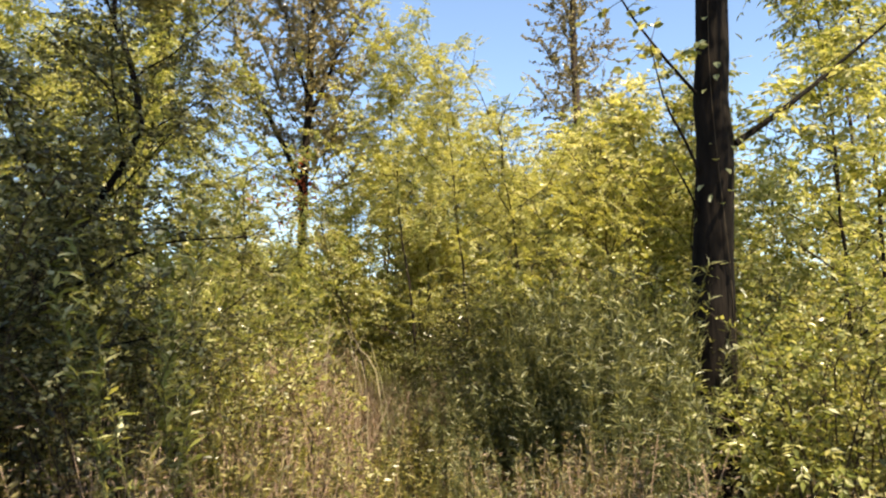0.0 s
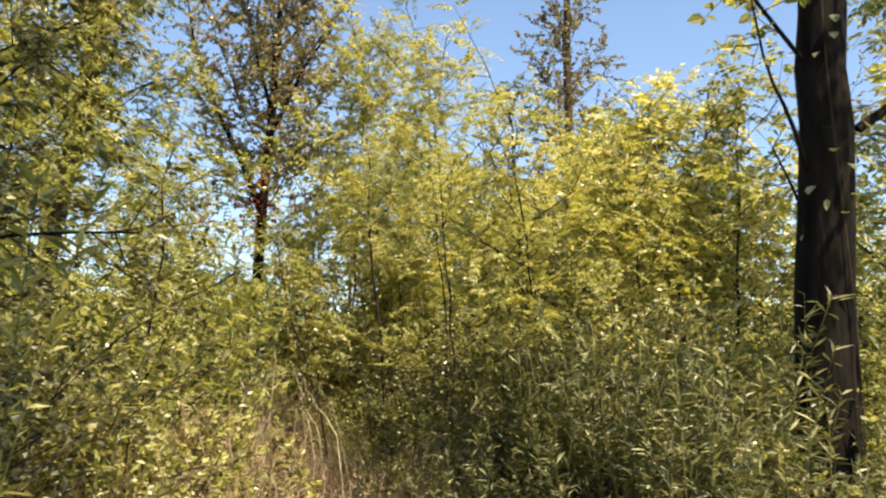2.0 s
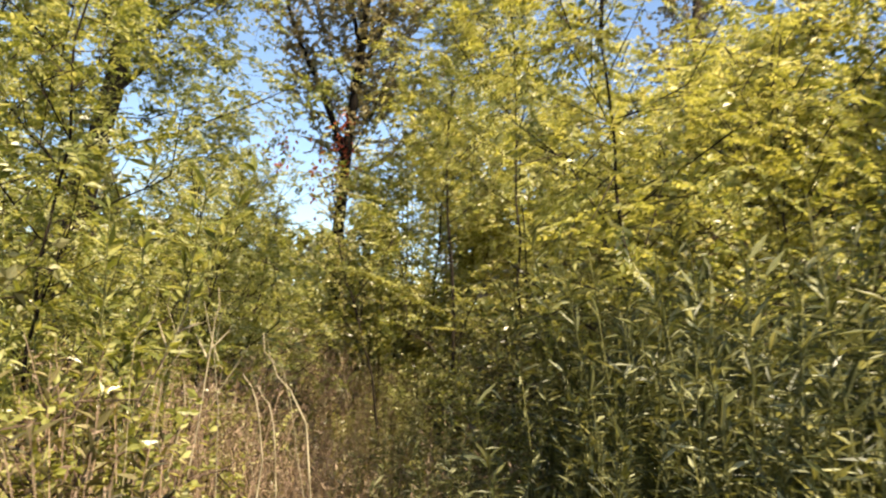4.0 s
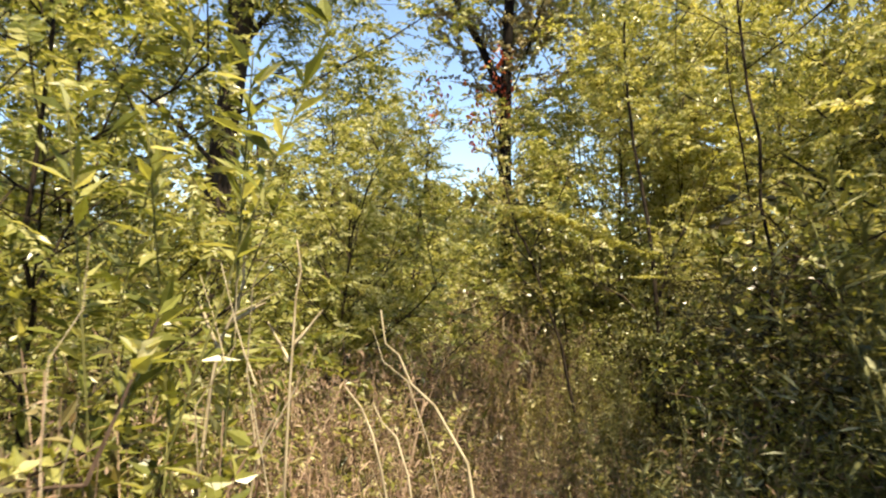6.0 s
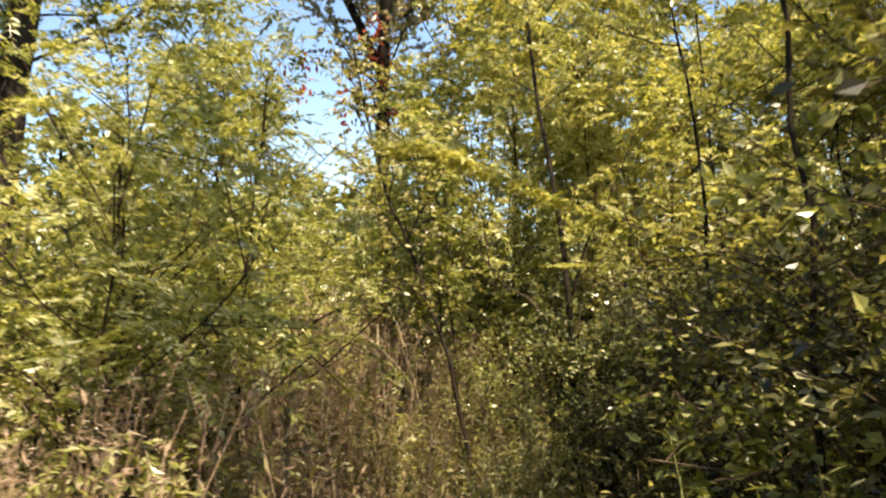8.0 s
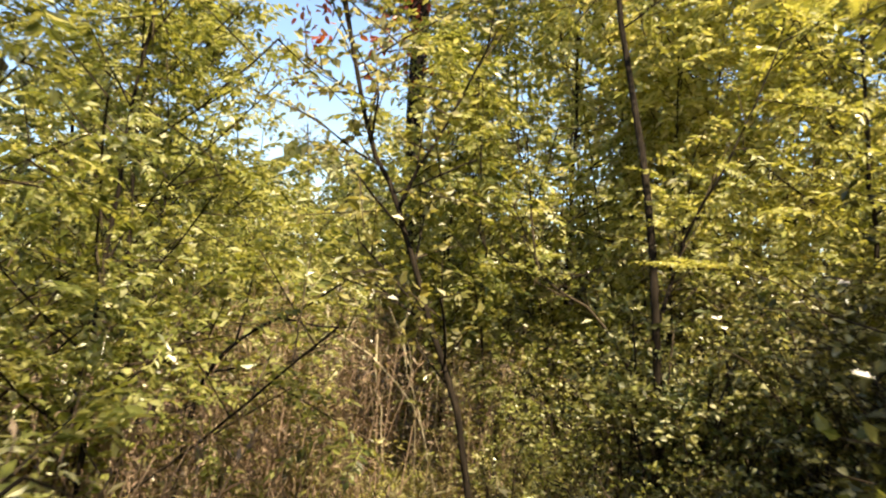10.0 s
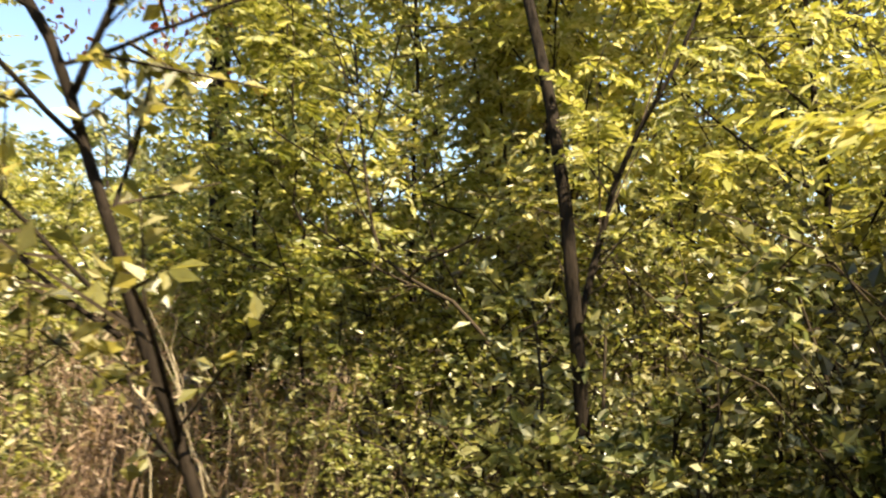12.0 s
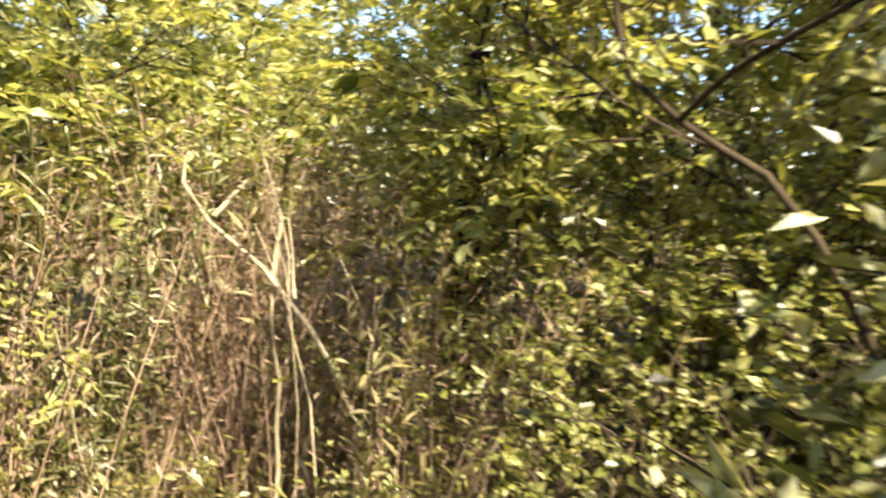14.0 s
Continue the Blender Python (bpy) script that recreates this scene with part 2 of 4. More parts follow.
def fronds(q, base, way, length, pairs=8, leaf=(0.042, 0.017), sag=0.25):
    """Feather leaves: leaflets in pairs along a drooping midrib."""
    m = len(base)
    if not m:
        return
    way = unit(way)
    up = unit(np.array([0, 0, 1.0]) + 0.35 * rand_unit(m))
    side = unit(np.cross(way, up)); up = np.cross(side, way)
    length = np.broadcast_to(length, m)
    t = np.linspace(0.18, 0.97, pairs)
    p = base[:, None] + way[:, None] * (length[:, None] * t)[..., None]
    p[..., 2] -= sag * length[:, None] * t**2
    size = (1.0 - 0.35 * np.abs(t - 0.45) / 0.5)[None, :] * rng.uniform(0.8, 1.2, (m, pairs))
    for s in (-1, 1):
        d = s * side[:, None] * 0.9 + way[:, None] * 0.45 - np.array([0, 0, 0.25]) + 0.22 * rng.normal(size=p.shape)
        u = up[:, None] + 0.3 * rng.normal(size=p.shape)
        q.leaves(p.reshape(-1, 3), d.reshape(-1, 3), u.reshape(-1, 3), (leaf[0] * size).ravel(), (leaf[1] * size).ravel())
    tip = base + way * length[:, None]; tip[:, 2] -= sag * length
    q.leaves(tip, way - np.array([0, 0, 0.5]), up, leaf[0], leaf[1])
    # the midrib
    q.leaves(base, way - np.array([0, 0, sag * 0.6]), up, length, 0.005, 0.0)


def simple_leaves(q, base, way, size, aspect=0.5, flat=0.6):
    m = len(base)
    if not m:
        return
    up = unit(np.array([0, 0, 1.0]) * flat + rand_unit(m) * (1 - flat * 0.4))
    sz = size * rng.uniform(0.6, 1.25, m)
    (q.broad_leaves if 0.065 < size < 0.15 else q.leaves)(base, unit(way), up, sz, sz * aspect)


def branch_line(start, way, length, rise, n=7, wiggle=0.06):
    t = np.linspace(0, 1, n)[:, None]
    p = start + unit(way) * length * t + np.array([0, 0, 1.0]) * rise * length * t**2
    w = rng.normal(size=(n, 3)) * wiggle * length / n
    w[0] = 0
    return p + np.cumsum(w, 0)


# the line that stays open for the walker
TRAIL = np.array([(0, -6), (0, 0), (-0.17, 2.2), (0.1, 3.3), (0.31, 4.4), (0.15, 5.3), (-0.27, 6.6), (-0.36, 7.8), (-0.5, 9.0), (-0.64, 10.2), (-0.77, 11.4), (-0.7, 12.3), (-0.85, 13.45)], float)


def off_trail(x, y):
    p = np.array([x, y]); a, b = TRAIL[:-1], TRAIL[1:]
    t = np.clip(((p - a) * (b - a)).sum(1) / ((b - a) ** 2).sum(1), 0, 1)
    return np.linalg.norm(a + (b - a) * t[:, None] - p, axis=1).min()


def blocked(p, o, margin=0.42):
    """Which of the points p (seen from o) lie in the walker's way."""
    p = np.atleast_2d(p) + o
    a, b = TRAIL[:-1], TRAIL[1:]
    q = p[:, None, :2]
    t = np.clip(((q - a) * (b - a)).sum(-1) / ((b - a) ** 2).sum(-1), 0, 1)
    d = np.linalg.norm(a + (b - a) * t[..., None] - q, axis=-1).min(1)
    return (d < margin) & (p[:, 2] > 1.1) & (p[:, 2] < 2.25)


def clothe(twigs, crown, line, r, leaf_kind, spec, first=0.15, o=None):
    """Twigs and leaves along a limb."""
    L = np.linalg.norm(np.diff(line, axis=0), axis=1).sum()
    k = max(2, int(L * spec["twigs"]))
    seg = np.linspace(first, 1.0, k)
    x = seg * (len(line) - 1); i = np.minimum(x.astype(int), len(line) - 2)
    starts = line[i] + (line[i + 1] - line[i]) * (x - i)[:, None]
    along = unit(line[i + 1] - line[i])
    for m, (s, a) in enumerate(zip(starts, along)):
        d = unit(a * 0.6 + rand_unit(1)[0] * 0.9 + np.array([0, 0, spec.get("lift", 0.05)]))
        tl = spec["twig"] * rng.uniform(0.5, 1.2)
        tp = branch_line(s, d, tl, spec.get("rise", -0.08), 4, 0.15)
        if o is not None and blocked(tp, o, 0.5 if leaf_kind == "frond" else 0.3).any():
            continue
        if o is not None or m % 2 == 0:
            twigs.tube(tp[[0, 3]], (0.004, 0.0015), 3)
        n = max(2, int(tl * spec["leaves"]))
        v = rng.uniform(0.15, 1.0, n); xi = v * 3; j = np.minimum(xi.astype(int), 2)
        b = tp[j] + (tp[j + 1] - tp[j]) * (xi - j)[:, None]
        out = unit(d * 0.5 + unit(rng.normal(size=(n, 3)) * np.array([1, 1, 0.45])))
        if leaf_kind == "frond":
            fronds(crown, b, out, rng.uniform(0.6, 1.15, n) * spec["size"], spec.get("pairs", 8), spec.get("leaflet", (0.046, 0.019)))
        else:
            simple_leaves(crown, b, out, spec["size"], spec.get("aspect", 0.5))


def tree(name, label, knots, r0, r1, limbs, crown_z, reach, leaf_kind, spec, leaf_mat, bark, group="", extra=(), taper=1.0, flare=1.35, sides=10):
    """A tree: trunk through the knots, limbs between the heights crown_z, twigs and leaves on them. extra: limbs given by their own knots."""
    ob = thing(name, label, "tree", group, knots[0])
    o = np.array(knots[0], float)
    line = curve_points(knots, 16)
    line[1:-1] += rng.normal(size=(14, 3)) * (0.012 if r0 > 0.05 else 0.006 if name == "thin_tree" or flare == 1.21 else 0.015)
    t = np.linspace(0, 1, 16)
    rad = r1 + (r0 - r1) * (1 - t) ** taper
    rad[0] *= flare
    tq = Quads(); tq.tube(line - o, rad, sides)
    part("trunk", tq, bark, ob, smooth=True)
    twigs, crown = Quads(), Quads()
    z = line[:, 2]
    todo = []
    for n in range(limbs):
        u = (n + rng.uniform(0.2, 0.8)) / limbs
        h = crown_z[0] + (crown_z[1] - crown_z[0]) * u
        i = np.clip(np.searchsorted(z, h), 1, 15); w = (h - z[i - 1]) / max(1e-6, z[i] - z[i - 1])
        s = line[i - 1] + (line[i] - line[i - 1]) * np.clip(w, 0, 1)
        az = n * 2.4 + rng.uniform(-0.5, 0.5)
        el = rng.uniform(0.15, 0.7) + 0.35 * u
        d = np.array([math.cos(az) * math.cos(el), math.sin(az) * math.cos(el), math.sin(el)])
        L = reach * rng.uniform(0.65, 1.1) * (1.0 - 0.55 * u)
        todo.append((branch_line(s, d, L, spec.get("limb_rise", 0.12)), min(0.5 * rad[i], 0.004 + 0.0045 * L)))
    for kn, r, *own in extra:
        todo.append((curve_points(kn, 8), r, *own))
    for ln, r, *own in todo:
        if blocked(ln, 0.0, 0.35).any():
            continue
        lq = Quads(); lq.tube(ln - o, np.linspace(r, 0.004, len(ln)), 6)
        part("limb", lq, bark, ob, smooth=True)
        clothe(twigs, crown, ln - o, r, *(own[0] if own else (leaf_kind, spec)), o=o)
    # the leader
    top = line[-5:] - o
    clothe(twigs, crown, top, r1, leaf_kind, spec, 0.3, o)
    part("twig_growth", twigs, TWIG_BARK, ob, kind="stuff")
    part("crown", crown, leaf_mat, ob, kind="stuff")
    return ob


# ---- ground ----
def ground_height(x, y):
    """Level by the trail, gently uneven beyond."""
    return 0.06 * np.sin(x * 0.9 + 1.3) * np.cos(y * 0.7) + 0.05 * np.sin(x * 2.3 + y * 1.7) + np.clip(np.hypot(x, y - 8) - 25, 0, 200) * 0.004


gx = np.concatenate([-np.geomspace(1500, 16, 14), np.linspace(-14, 14, 57), np.geomspace(16, 1500, 14)])
gy = np.concatenate([-np.geomspace(1500, 12, 14), np.linspace(-10, 28, 77), np.geomspace(31, 1500, 14)])
GX, GY = np.meshgrid(gx, gy, indexing="ij")
gv = np.stack([GX, GY, ground_height(GX, GY)], -1)
ii, jj = np.meshgrid(np.arange(len(gx) - 1), np.arange(len(gy) - 1), indexing="ij")
c = len(gy)
gq = Quads(); gq.add(gv, np.stack([ii * c + jj, (ii + 1) * c + jj, (ii + 1) * c + jj + 1, ii * c + jj + 1], -1).reshape(-1, 4))
tagged(new("ground", gq.mesh("ground", GROUND, True)), "brown leaf litter and bare soil under the thicket", "ground", kind="structure")

LOCUST = dict(twigs=10.5, twig=0.44, leaves=13, size=0.23, pairs=9, leaflet=(0.047, 0.0195), rise=-0.1)
LOCUST_FAR = dict(twigs=11.0, twig=0.5, leaves=10.5, size=0.25, pairs=5, leaflet=(0.088, 0.04), rise=-0.1)
SPARSE = dict(twigs=9.0, twig=0.7, leaves=30, size=0.06, aspect=0.65, lift=0.2, limb_rise=0.35)

# ---- large trees ----
ROUND = ("leaf", dict(twigs=13, twig=0.32, leaves=26, size=0.075, aspect=0.75, flat=0.2))
# foliage for an unseen high limb, added to cast shade on the tall trunk
SHADE_LIMB = ("frond", dict(LOCUST_FAR, twigs=8, twig=0.4))
BARE = ("leaf", dict(twigs=8, twig=0.25, leaves=5, size=0.05, aspect=0.6))
tree("tall_tree", "tall dark-barked tree, shade toned into the bark, with bare side branches and feathery leaves", [(1.98, 6.5, -0.1), (2.01, 6.5, 1.5), (2.05, 6.5, 2.9), (2.08, 6.5, 4.2), (2.2, 6.6, 9), (2.3, 6.7, 13)], 0.175, 0.08,
     4, (7.5, 12.2), 1.3, "frond", LOCUST_FAR, LIME_LEAF, SHADE_TONED_BARK,
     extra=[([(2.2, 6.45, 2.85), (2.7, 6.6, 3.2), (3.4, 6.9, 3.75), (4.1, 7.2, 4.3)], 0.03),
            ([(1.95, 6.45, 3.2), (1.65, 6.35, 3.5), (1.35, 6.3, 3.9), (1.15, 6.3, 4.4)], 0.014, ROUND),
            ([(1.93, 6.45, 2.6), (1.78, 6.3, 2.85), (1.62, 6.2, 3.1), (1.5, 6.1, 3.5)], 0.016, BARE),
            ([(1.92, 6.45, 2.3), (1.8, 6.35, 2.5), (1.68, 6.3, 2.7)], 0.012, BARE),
            ([(2.1, 6.4, 4.8), (2.5, 6.0, 5.2), (2.9, 5.5, 5.5), (3.3, 5.0, 5.7)], 0.035, SHADE_LIMB)], sides=16)
tree("slender_tree", "slender upright tree with small sparse brownish leaves", [(2.87, 18.1, -0.1), (2.9, 18.1, 4), (2.85, 18.2, 8), (2.9, 18.2, 13)], 0.13, 0.04,
     44, (2.5, 12.5), 1.5, "leaf", dict(SPARSE, twigs=14, leaves=46, size=0.066), SPARSE_LEAF, GREY_BARK)
tree("forked_tree", "half-bare forked tree with brownish leaves behind the thicket", [(-3.2, 20.6, -0.1), (-3.3, 20.6, 3), (-3.28, 20.6, 5.1), (-3.16, 20.6, 7.5), (-3.07, 20.6, 9.5), (-2.9, 20.6, 12.5)], 0.135, 0.05,
     30, (4.4, 11.6), 3.1, "leaf", dict(SPARSE, twigs=14, leaves=56, size=0.075), SPARSE_LEAF, SHADE_TONED_BARK,
     extra=[([(-3.3, 20.6, 4.9), (-3.8, 20.6, 6.1), (-4.35, 20.6, 7.1), (-4.8, 20.6, 8.2), (-5.1, 20.6, 9.5), (-5.5, 20.7, 11.6)], 0.085),
            ([(-3.2, 20.6, 6.6), (-2.75, 20.6, 7.6), (-2.46, 20.6, 8.3), (-1.9, 20.7, 9.2), (-1.5, 20.8, 10.6)], 0.06),
            ([(-3.2, 20.6, 7.2), (-3.6, 20.5, 8.6), (-3.77, 20.4, 9.5), (-4.0, 20.3, 11.2)], 0.05)])
tree("leaning_tree", "grey-brown leaning trunk with drooping feathery leaves", [(-5.55, 14.3, -0.1), (-5.35, 14.3, 1.6), (-5.12, 14.3, 3.3), (-4.93, 14.3, 4.6), (-4.4, 14.3, 9)], 0.185, 0.11,
     30, (3.4, 8.7), 2.7, "frond", dict(LOCUST_FAR, twigs=11, rise=-0.25), LIME_LEAF, GREY_BARK,
     extra=[([(-5.0, 14.3, 4.2), (-4.5, 14.3, 4.7), (-3.9, 14.2, 4.9), (-3.3, 14.2, 4.6)], 0.03),
            ([(-4.9, 14.3, 4.9), (-4.3, 14.5, 5.5), (-3.7, 14.6, 5.8), (-3.2, 14.7, 5.6)], 0.03),
            ([(-5.0, 14.2, 4.1), (-4.6, 13.5, 4.7), (-4.1, 12.8, 4.9), (-3.7, 12.2, 4.6)], 0.03),
            ([(-5.1, 14.2, 3.4), (-4.9, 13.5, 3.8), (-4.6, 12.9, 4.0), (-4.4, 12.3, 3.7)], 0.025),
            ([(-4.9, 14.2, 5.0), (-5.2, 13.4, 5.6), (-5.4, 12.6, 5.7), (-5.5, 12.0, 5.4)], 0.03),
            ([(-5.2, 14.2, 3.0), (-5.6, 13.7, 3.6), (-6.2, 13.2, 4.1), (-6.8, 12.8, 4.3)], 0.03)], sides=14)
tree("thorn_tree", "dark spreading tree with curved branches, shade toned into its leaves", [(-3.05, 5.3, -0.1), (-2.7, 5.3, 1.4), (-1.9, 5.3, 2.6), (-2.05, 5.35, 3.5), (-2.1, 5.4, 4.6)], 0.03, 0.012,
     22, (0.7, 4.5), 1.3, "frond", dict(LOCUST, twigs=19, pairs=6, leaflet=(0.055, 0.024)), SHADE_TONED_LEAF, SHADE_TONED_BARK,
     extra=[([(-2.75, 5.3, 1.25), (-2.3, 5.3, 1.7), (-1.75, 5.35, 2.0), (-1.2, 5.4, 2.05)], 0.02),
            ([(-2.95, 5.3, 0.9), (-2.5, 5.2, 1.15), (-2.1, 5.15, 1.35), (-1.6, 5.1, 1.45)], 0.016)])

# ---- feathery saplings ----
for x, y, h, lean, r, h0, reach, mat, limbs in (
    (0.32, 10.1, 4.9, (-0.35, 0.6), 0.019, 2.6, 1.2, YELLOW_LEAF, 16),
    (0.42, 12.6, 4.2, (-0.35, 0.1), 0.024, 2.3, 0.9, LIME_LEAF, 5),
    (1.15, 10.7, 3.9, (-0.3, 0.4), 0.026, 0.9, 1.1, YELLOW_LEAF, 16),
    (1.30, 9.1, 3.1, (-0.3, 0.3), 0.020, 0.9, 0.95, YELLOW_LEAF, 14),
    (0.85, 8.0, 3.5, (-0.35, 0.0), 0.018, 1.3, 0.9, YELLOW_LEAF, 13),
    (1.80, 8.9, 3.3, (-0.2, 0.1), 0.020, 1.9, 0.85, YELLOW_LEAF, 12),
    (1.30, 11.7, 3.4, (-0.2, 0.1), 0.022, 1.9, 1.0, LIME_LEAF, 14),
    (1.65, 12.7, 3.3, (-0.2, 0.1), 0.022, 1.9, 1.0, LIME_LEAF, 14),
    (2.55, 10.3, 4.2, (-0.3, 0.1), 0.030, 2.4, 1.3, YELLOW_LEAF, 20),
    (2.55, 11.6, 4.2, (-0.3, 0.1), 0.030, 2.3, 1.3, LIME_LEAF, 20),
    (2.55, 13.2, 4.2, (-0.3, 0.1), 0.030, 2.3, 1.3, YELLOW_LEAF, 20),
    (1.00, 12.2, 3.3, (-0.1, 0.1), 0.020, 2.1, 0.85, LIME_LEAF, 14),
    (1.30, 13.4, 3.3, (-0.1, 0.1), 0.020, 2.1, 0.85, LIME_LEAF, 13),
    (-1.2, 18.6, 8.0, (0.2, 0.0), 0.040, 2.2, 2.2, YELLOW_LEAF, 34),
    (-2.1, 17.0, 3.4, (0.1, 0.0), 0.026, 0.8, 1.0, LIME_LEAF, 14),
    (-1.65, 16.4, 3.2, (-0.1, 0.0), 0.022, 0.8, 0.9, LIME_LEAF, 13),
    (-0.3, 16.9, 5.6, (0.2, 0.0), 0.035, 1.0, 1.7, YELLOW_LEAF, 24),
    (-2.4, 18.2, 4.2, (0.1, 0.2), 0.035, 0.8, 1.5, LIME_LEAF, 17),
    (-4.0, 15.6, 3.7, (0.3, 0.0), 0.035, 0.8, 1.4, LIME_LEAF, 16),
    (-3.4, 8.4, 4.0, (0.4, 0.2), 0.030, 0.8, 1.3, LIME_LEAF, 17),
    (-1.8, 7.6, 2.9, (0.1, 0.0), 0.020, 0.5, 0.75, LIME_LEAF, 13),
    (-2.2, 10.7, 2.25, (0.0, 0.2), 0.018, 0.6, 0.95, LIME_LEAF, 15),
    (-2.9, 12.1, 2.9, (0.0, 0.1), 0.022, 0.7, 1.05, LIME_LEAF, 16),
    (-5.9, 12.4, 5.3, (0.3, 0.2), 0.040, 0.9, 1.5, LIME_LEAF, 16),
    (-6.3, 11.2, 6.4, (0.3, 0.1), 0.050, 1.0, 1.9, LIME_LEAF, 19),
    (-4.9, 9.0, 5.6, (0.2, 0.1), 0.040, 0.8, 1.6, LIME_LEAF, 17),
    (-4.5, 11.0, 5.6, (0.2, 0.1), 0.040, 0.9, 1.6, LIME_LEAF, 26),
    (-2.4, 12.5, 2.9, (0.2, 0.1), 0.022, 0.6, 1.0, LIME_LEAF, 13),
    (-3.1, 13.9, 3.4, (0.0, 0.1), 0.026, 0.7, 1.2, LIME_LEAF, 18),
    (-5.0, 17.6, 5.0, (0.2, 0.0), 0.040, 0.8, 1.7, LIME_LEAF, 17),
    (2.70, 9.6, 4.3, (0.2, 0.2), 0.034, 0.9, 1.3, LIME_LEAF, 16),
    (3.70, 7.9, 5.4, (-0.2, 0.2), 0.040, 0.8, 1.5, LIME_LEAF, 18),
    (4.90, 9.6, 7.5, (-0.3, 0.2), 0.050, 1.0, 1.9, LIME_LEAF, 20),
    (2.20, 12.6, 3.1, (-0.2, 0.2), 0.030, 1.0, 1.3, YELLOW_LEAF, 14),
    (0.90, 15.6, 4.9, (-0.2, 0.2), 0.040, 1.0, 1.6, YELLOW_LEAF, 18),
    (3.40, 14.6, 5.0, (-0.2, 0.2), 0.050, 1.0, 1.8, LIME_LEAF, 18),
    (1.60, 18.0, 4.6, (0.0, 0.2), 0.040, 0.8, 1.7, LIME_LEAF, 17),
):
    label = "young tree with yellow feathery autumn leaves" if mat is YELLOW_LEAF else "young tree with yellow-green feathery leaves"
    lx, ly = lean
    knots = [(x, y, -0.05), (x + 0.15 * lx, y + 0.1 * ly, h * 0.34), (x + 0.45 * lx, y + 0.4 * ly, h * 0.64), (x + lx, y + ly, h)]
    spec = LOCUST if y < 15 and -4 < x < 2.5 else LOCUST_FAR
    tree("sapling", label, knots, r * 0.62, 0.005, limbs, (h0, h - 0.2), reach, "frond", spec, mat, STEM_BARK, "saplings in the thicket", flare=1.2, sides=7)
tree("sapling", "young tree with a crooked dark stem and yellow-green feathery leaves", [(-0.42, 14.1, -0.05), (-0.47, 14.15, 1.7), (-0.6, 14.4, 2.6), (-0.72, 14.5, 3.6), (-0.75, 14.6, 4.7)], 0.024, 0.01,
     8, (2.8, 4.5), 0.7, "frond", LOCUST, LIME_LEAF, STEM_BARK, "saplings in the thicket",
     extra=[([(-0.45, 14.13, 1.42), (-0.38, 14.2, 1.66), (-0.3, 14.2, 1.92), (-0.12, 14.2, 2.25), (0.1, 14.25, 2.8)], 0.014)], flare=1.21, sides=9)

# out of view: added so its crown shades the plants left of the start
tree("sapling", "unseen leaning young tree with olive leaves, added to shade the plants left of the trail", [(-1.9, 1.4, -0.05), (-1.5, 1.6, 3), (-0.7, 2.0, 5.5), (0.4, 2.6, 8.4)], 0.07, 0.015,
     40, (5.2, 8.2), 2.0, "frond", dict(LOCUST_FAR, twigs=13), OLIVE_LEAF, GREY_BARK, "saplings in the thicket", flare=1.2, sides=8)

# bright feathery sprays that reach over the trail
for label, knots in (("yellow feathery branch reaching out over the trail", [(0.45, 10.35, 1.42), (0.26, 10.38, 1.54), (-0.23, 10.4, 1.72), (-0.5, 10.4, 1.83), (-0.77, 10.42, 1.95), (-0.95, 10.42, 1.95)]),
                     ("pale yellow feathery branch beside the trail", [(0.75, 12.5, 1.45), (0.4, 12.4, 1.56), (0.0, 12.35, 1.62), (-0.26, 12.32, 1.64), (-0.43, 12.3, 1.64)])):
    ob = thing("leafy_branch", label, "branch", at=knots[0])
    ln = curve_points(knots, 12) - np.array(knots[0])
    bq = Quads(); bq.tube(ln, np.linspace(0.007, 0.0025, 12), 6)
    part("limb", bq, TWIG_BARK, ob, smooth=True)
    bq = Quads(); k, big = (60, 1.0) if knots[0][1] < 11 else (34, 0.62)
    v = rng.uniform(0.2, 1.0, k) * 11; j = np.minimum(v.astype(int), 10)
    p = ln[j] + (ln[j + 1] - ln[j]) * (v - j)[:, None]
    fronds(bq, p, unit(ln[-1]) * 0.8 + rng.normal(size=(k, 3)) * np.array([0.3, 0.75, 0.0]) + np.array([0, 0, 0.05]), rng.uniform(0.16, 0.28, k) * big, 9, (0.05 * big, 0.02 * big), 0.06)
    part("foliage", bq, YELLOW_LEAF, ob, kind="stuff")

# the two thin stems beside the last stretch of the trail
tree("thin_tree", "thin leaning dark stem with a fork and small leaves", [(-0.98, 13.02, -0.05), (-1.2, 13.1, 1.1), (-1.35, 13.1, 1.53), (-1.46, 13.12, 1.86), (-1.62, 13.15, 2.25), (-1.85, 13.3, 3.2)], 0.0145, 0.008,
     20, (1.0, 3.1), 0.42, "leaf", dict(twigs=16, twig=0.3, leaves=42, size=0.05, aspect=0.6), OLIVE_LEAF, STEM_BARK,
     extra=[([(-1.46, 13.12, 1.87), (-1.38, 13.1, 2.03), (-1.29, 13.1, 2.17), (-1.1, 13.2, 2.6)], 0.008),
            ([(-1.36, 13.1, 1.45), (-1.48, 13.14, 1.52), (-1.62, 13.2, 1.62)], 0.006)], flare=1.2, sides=8)

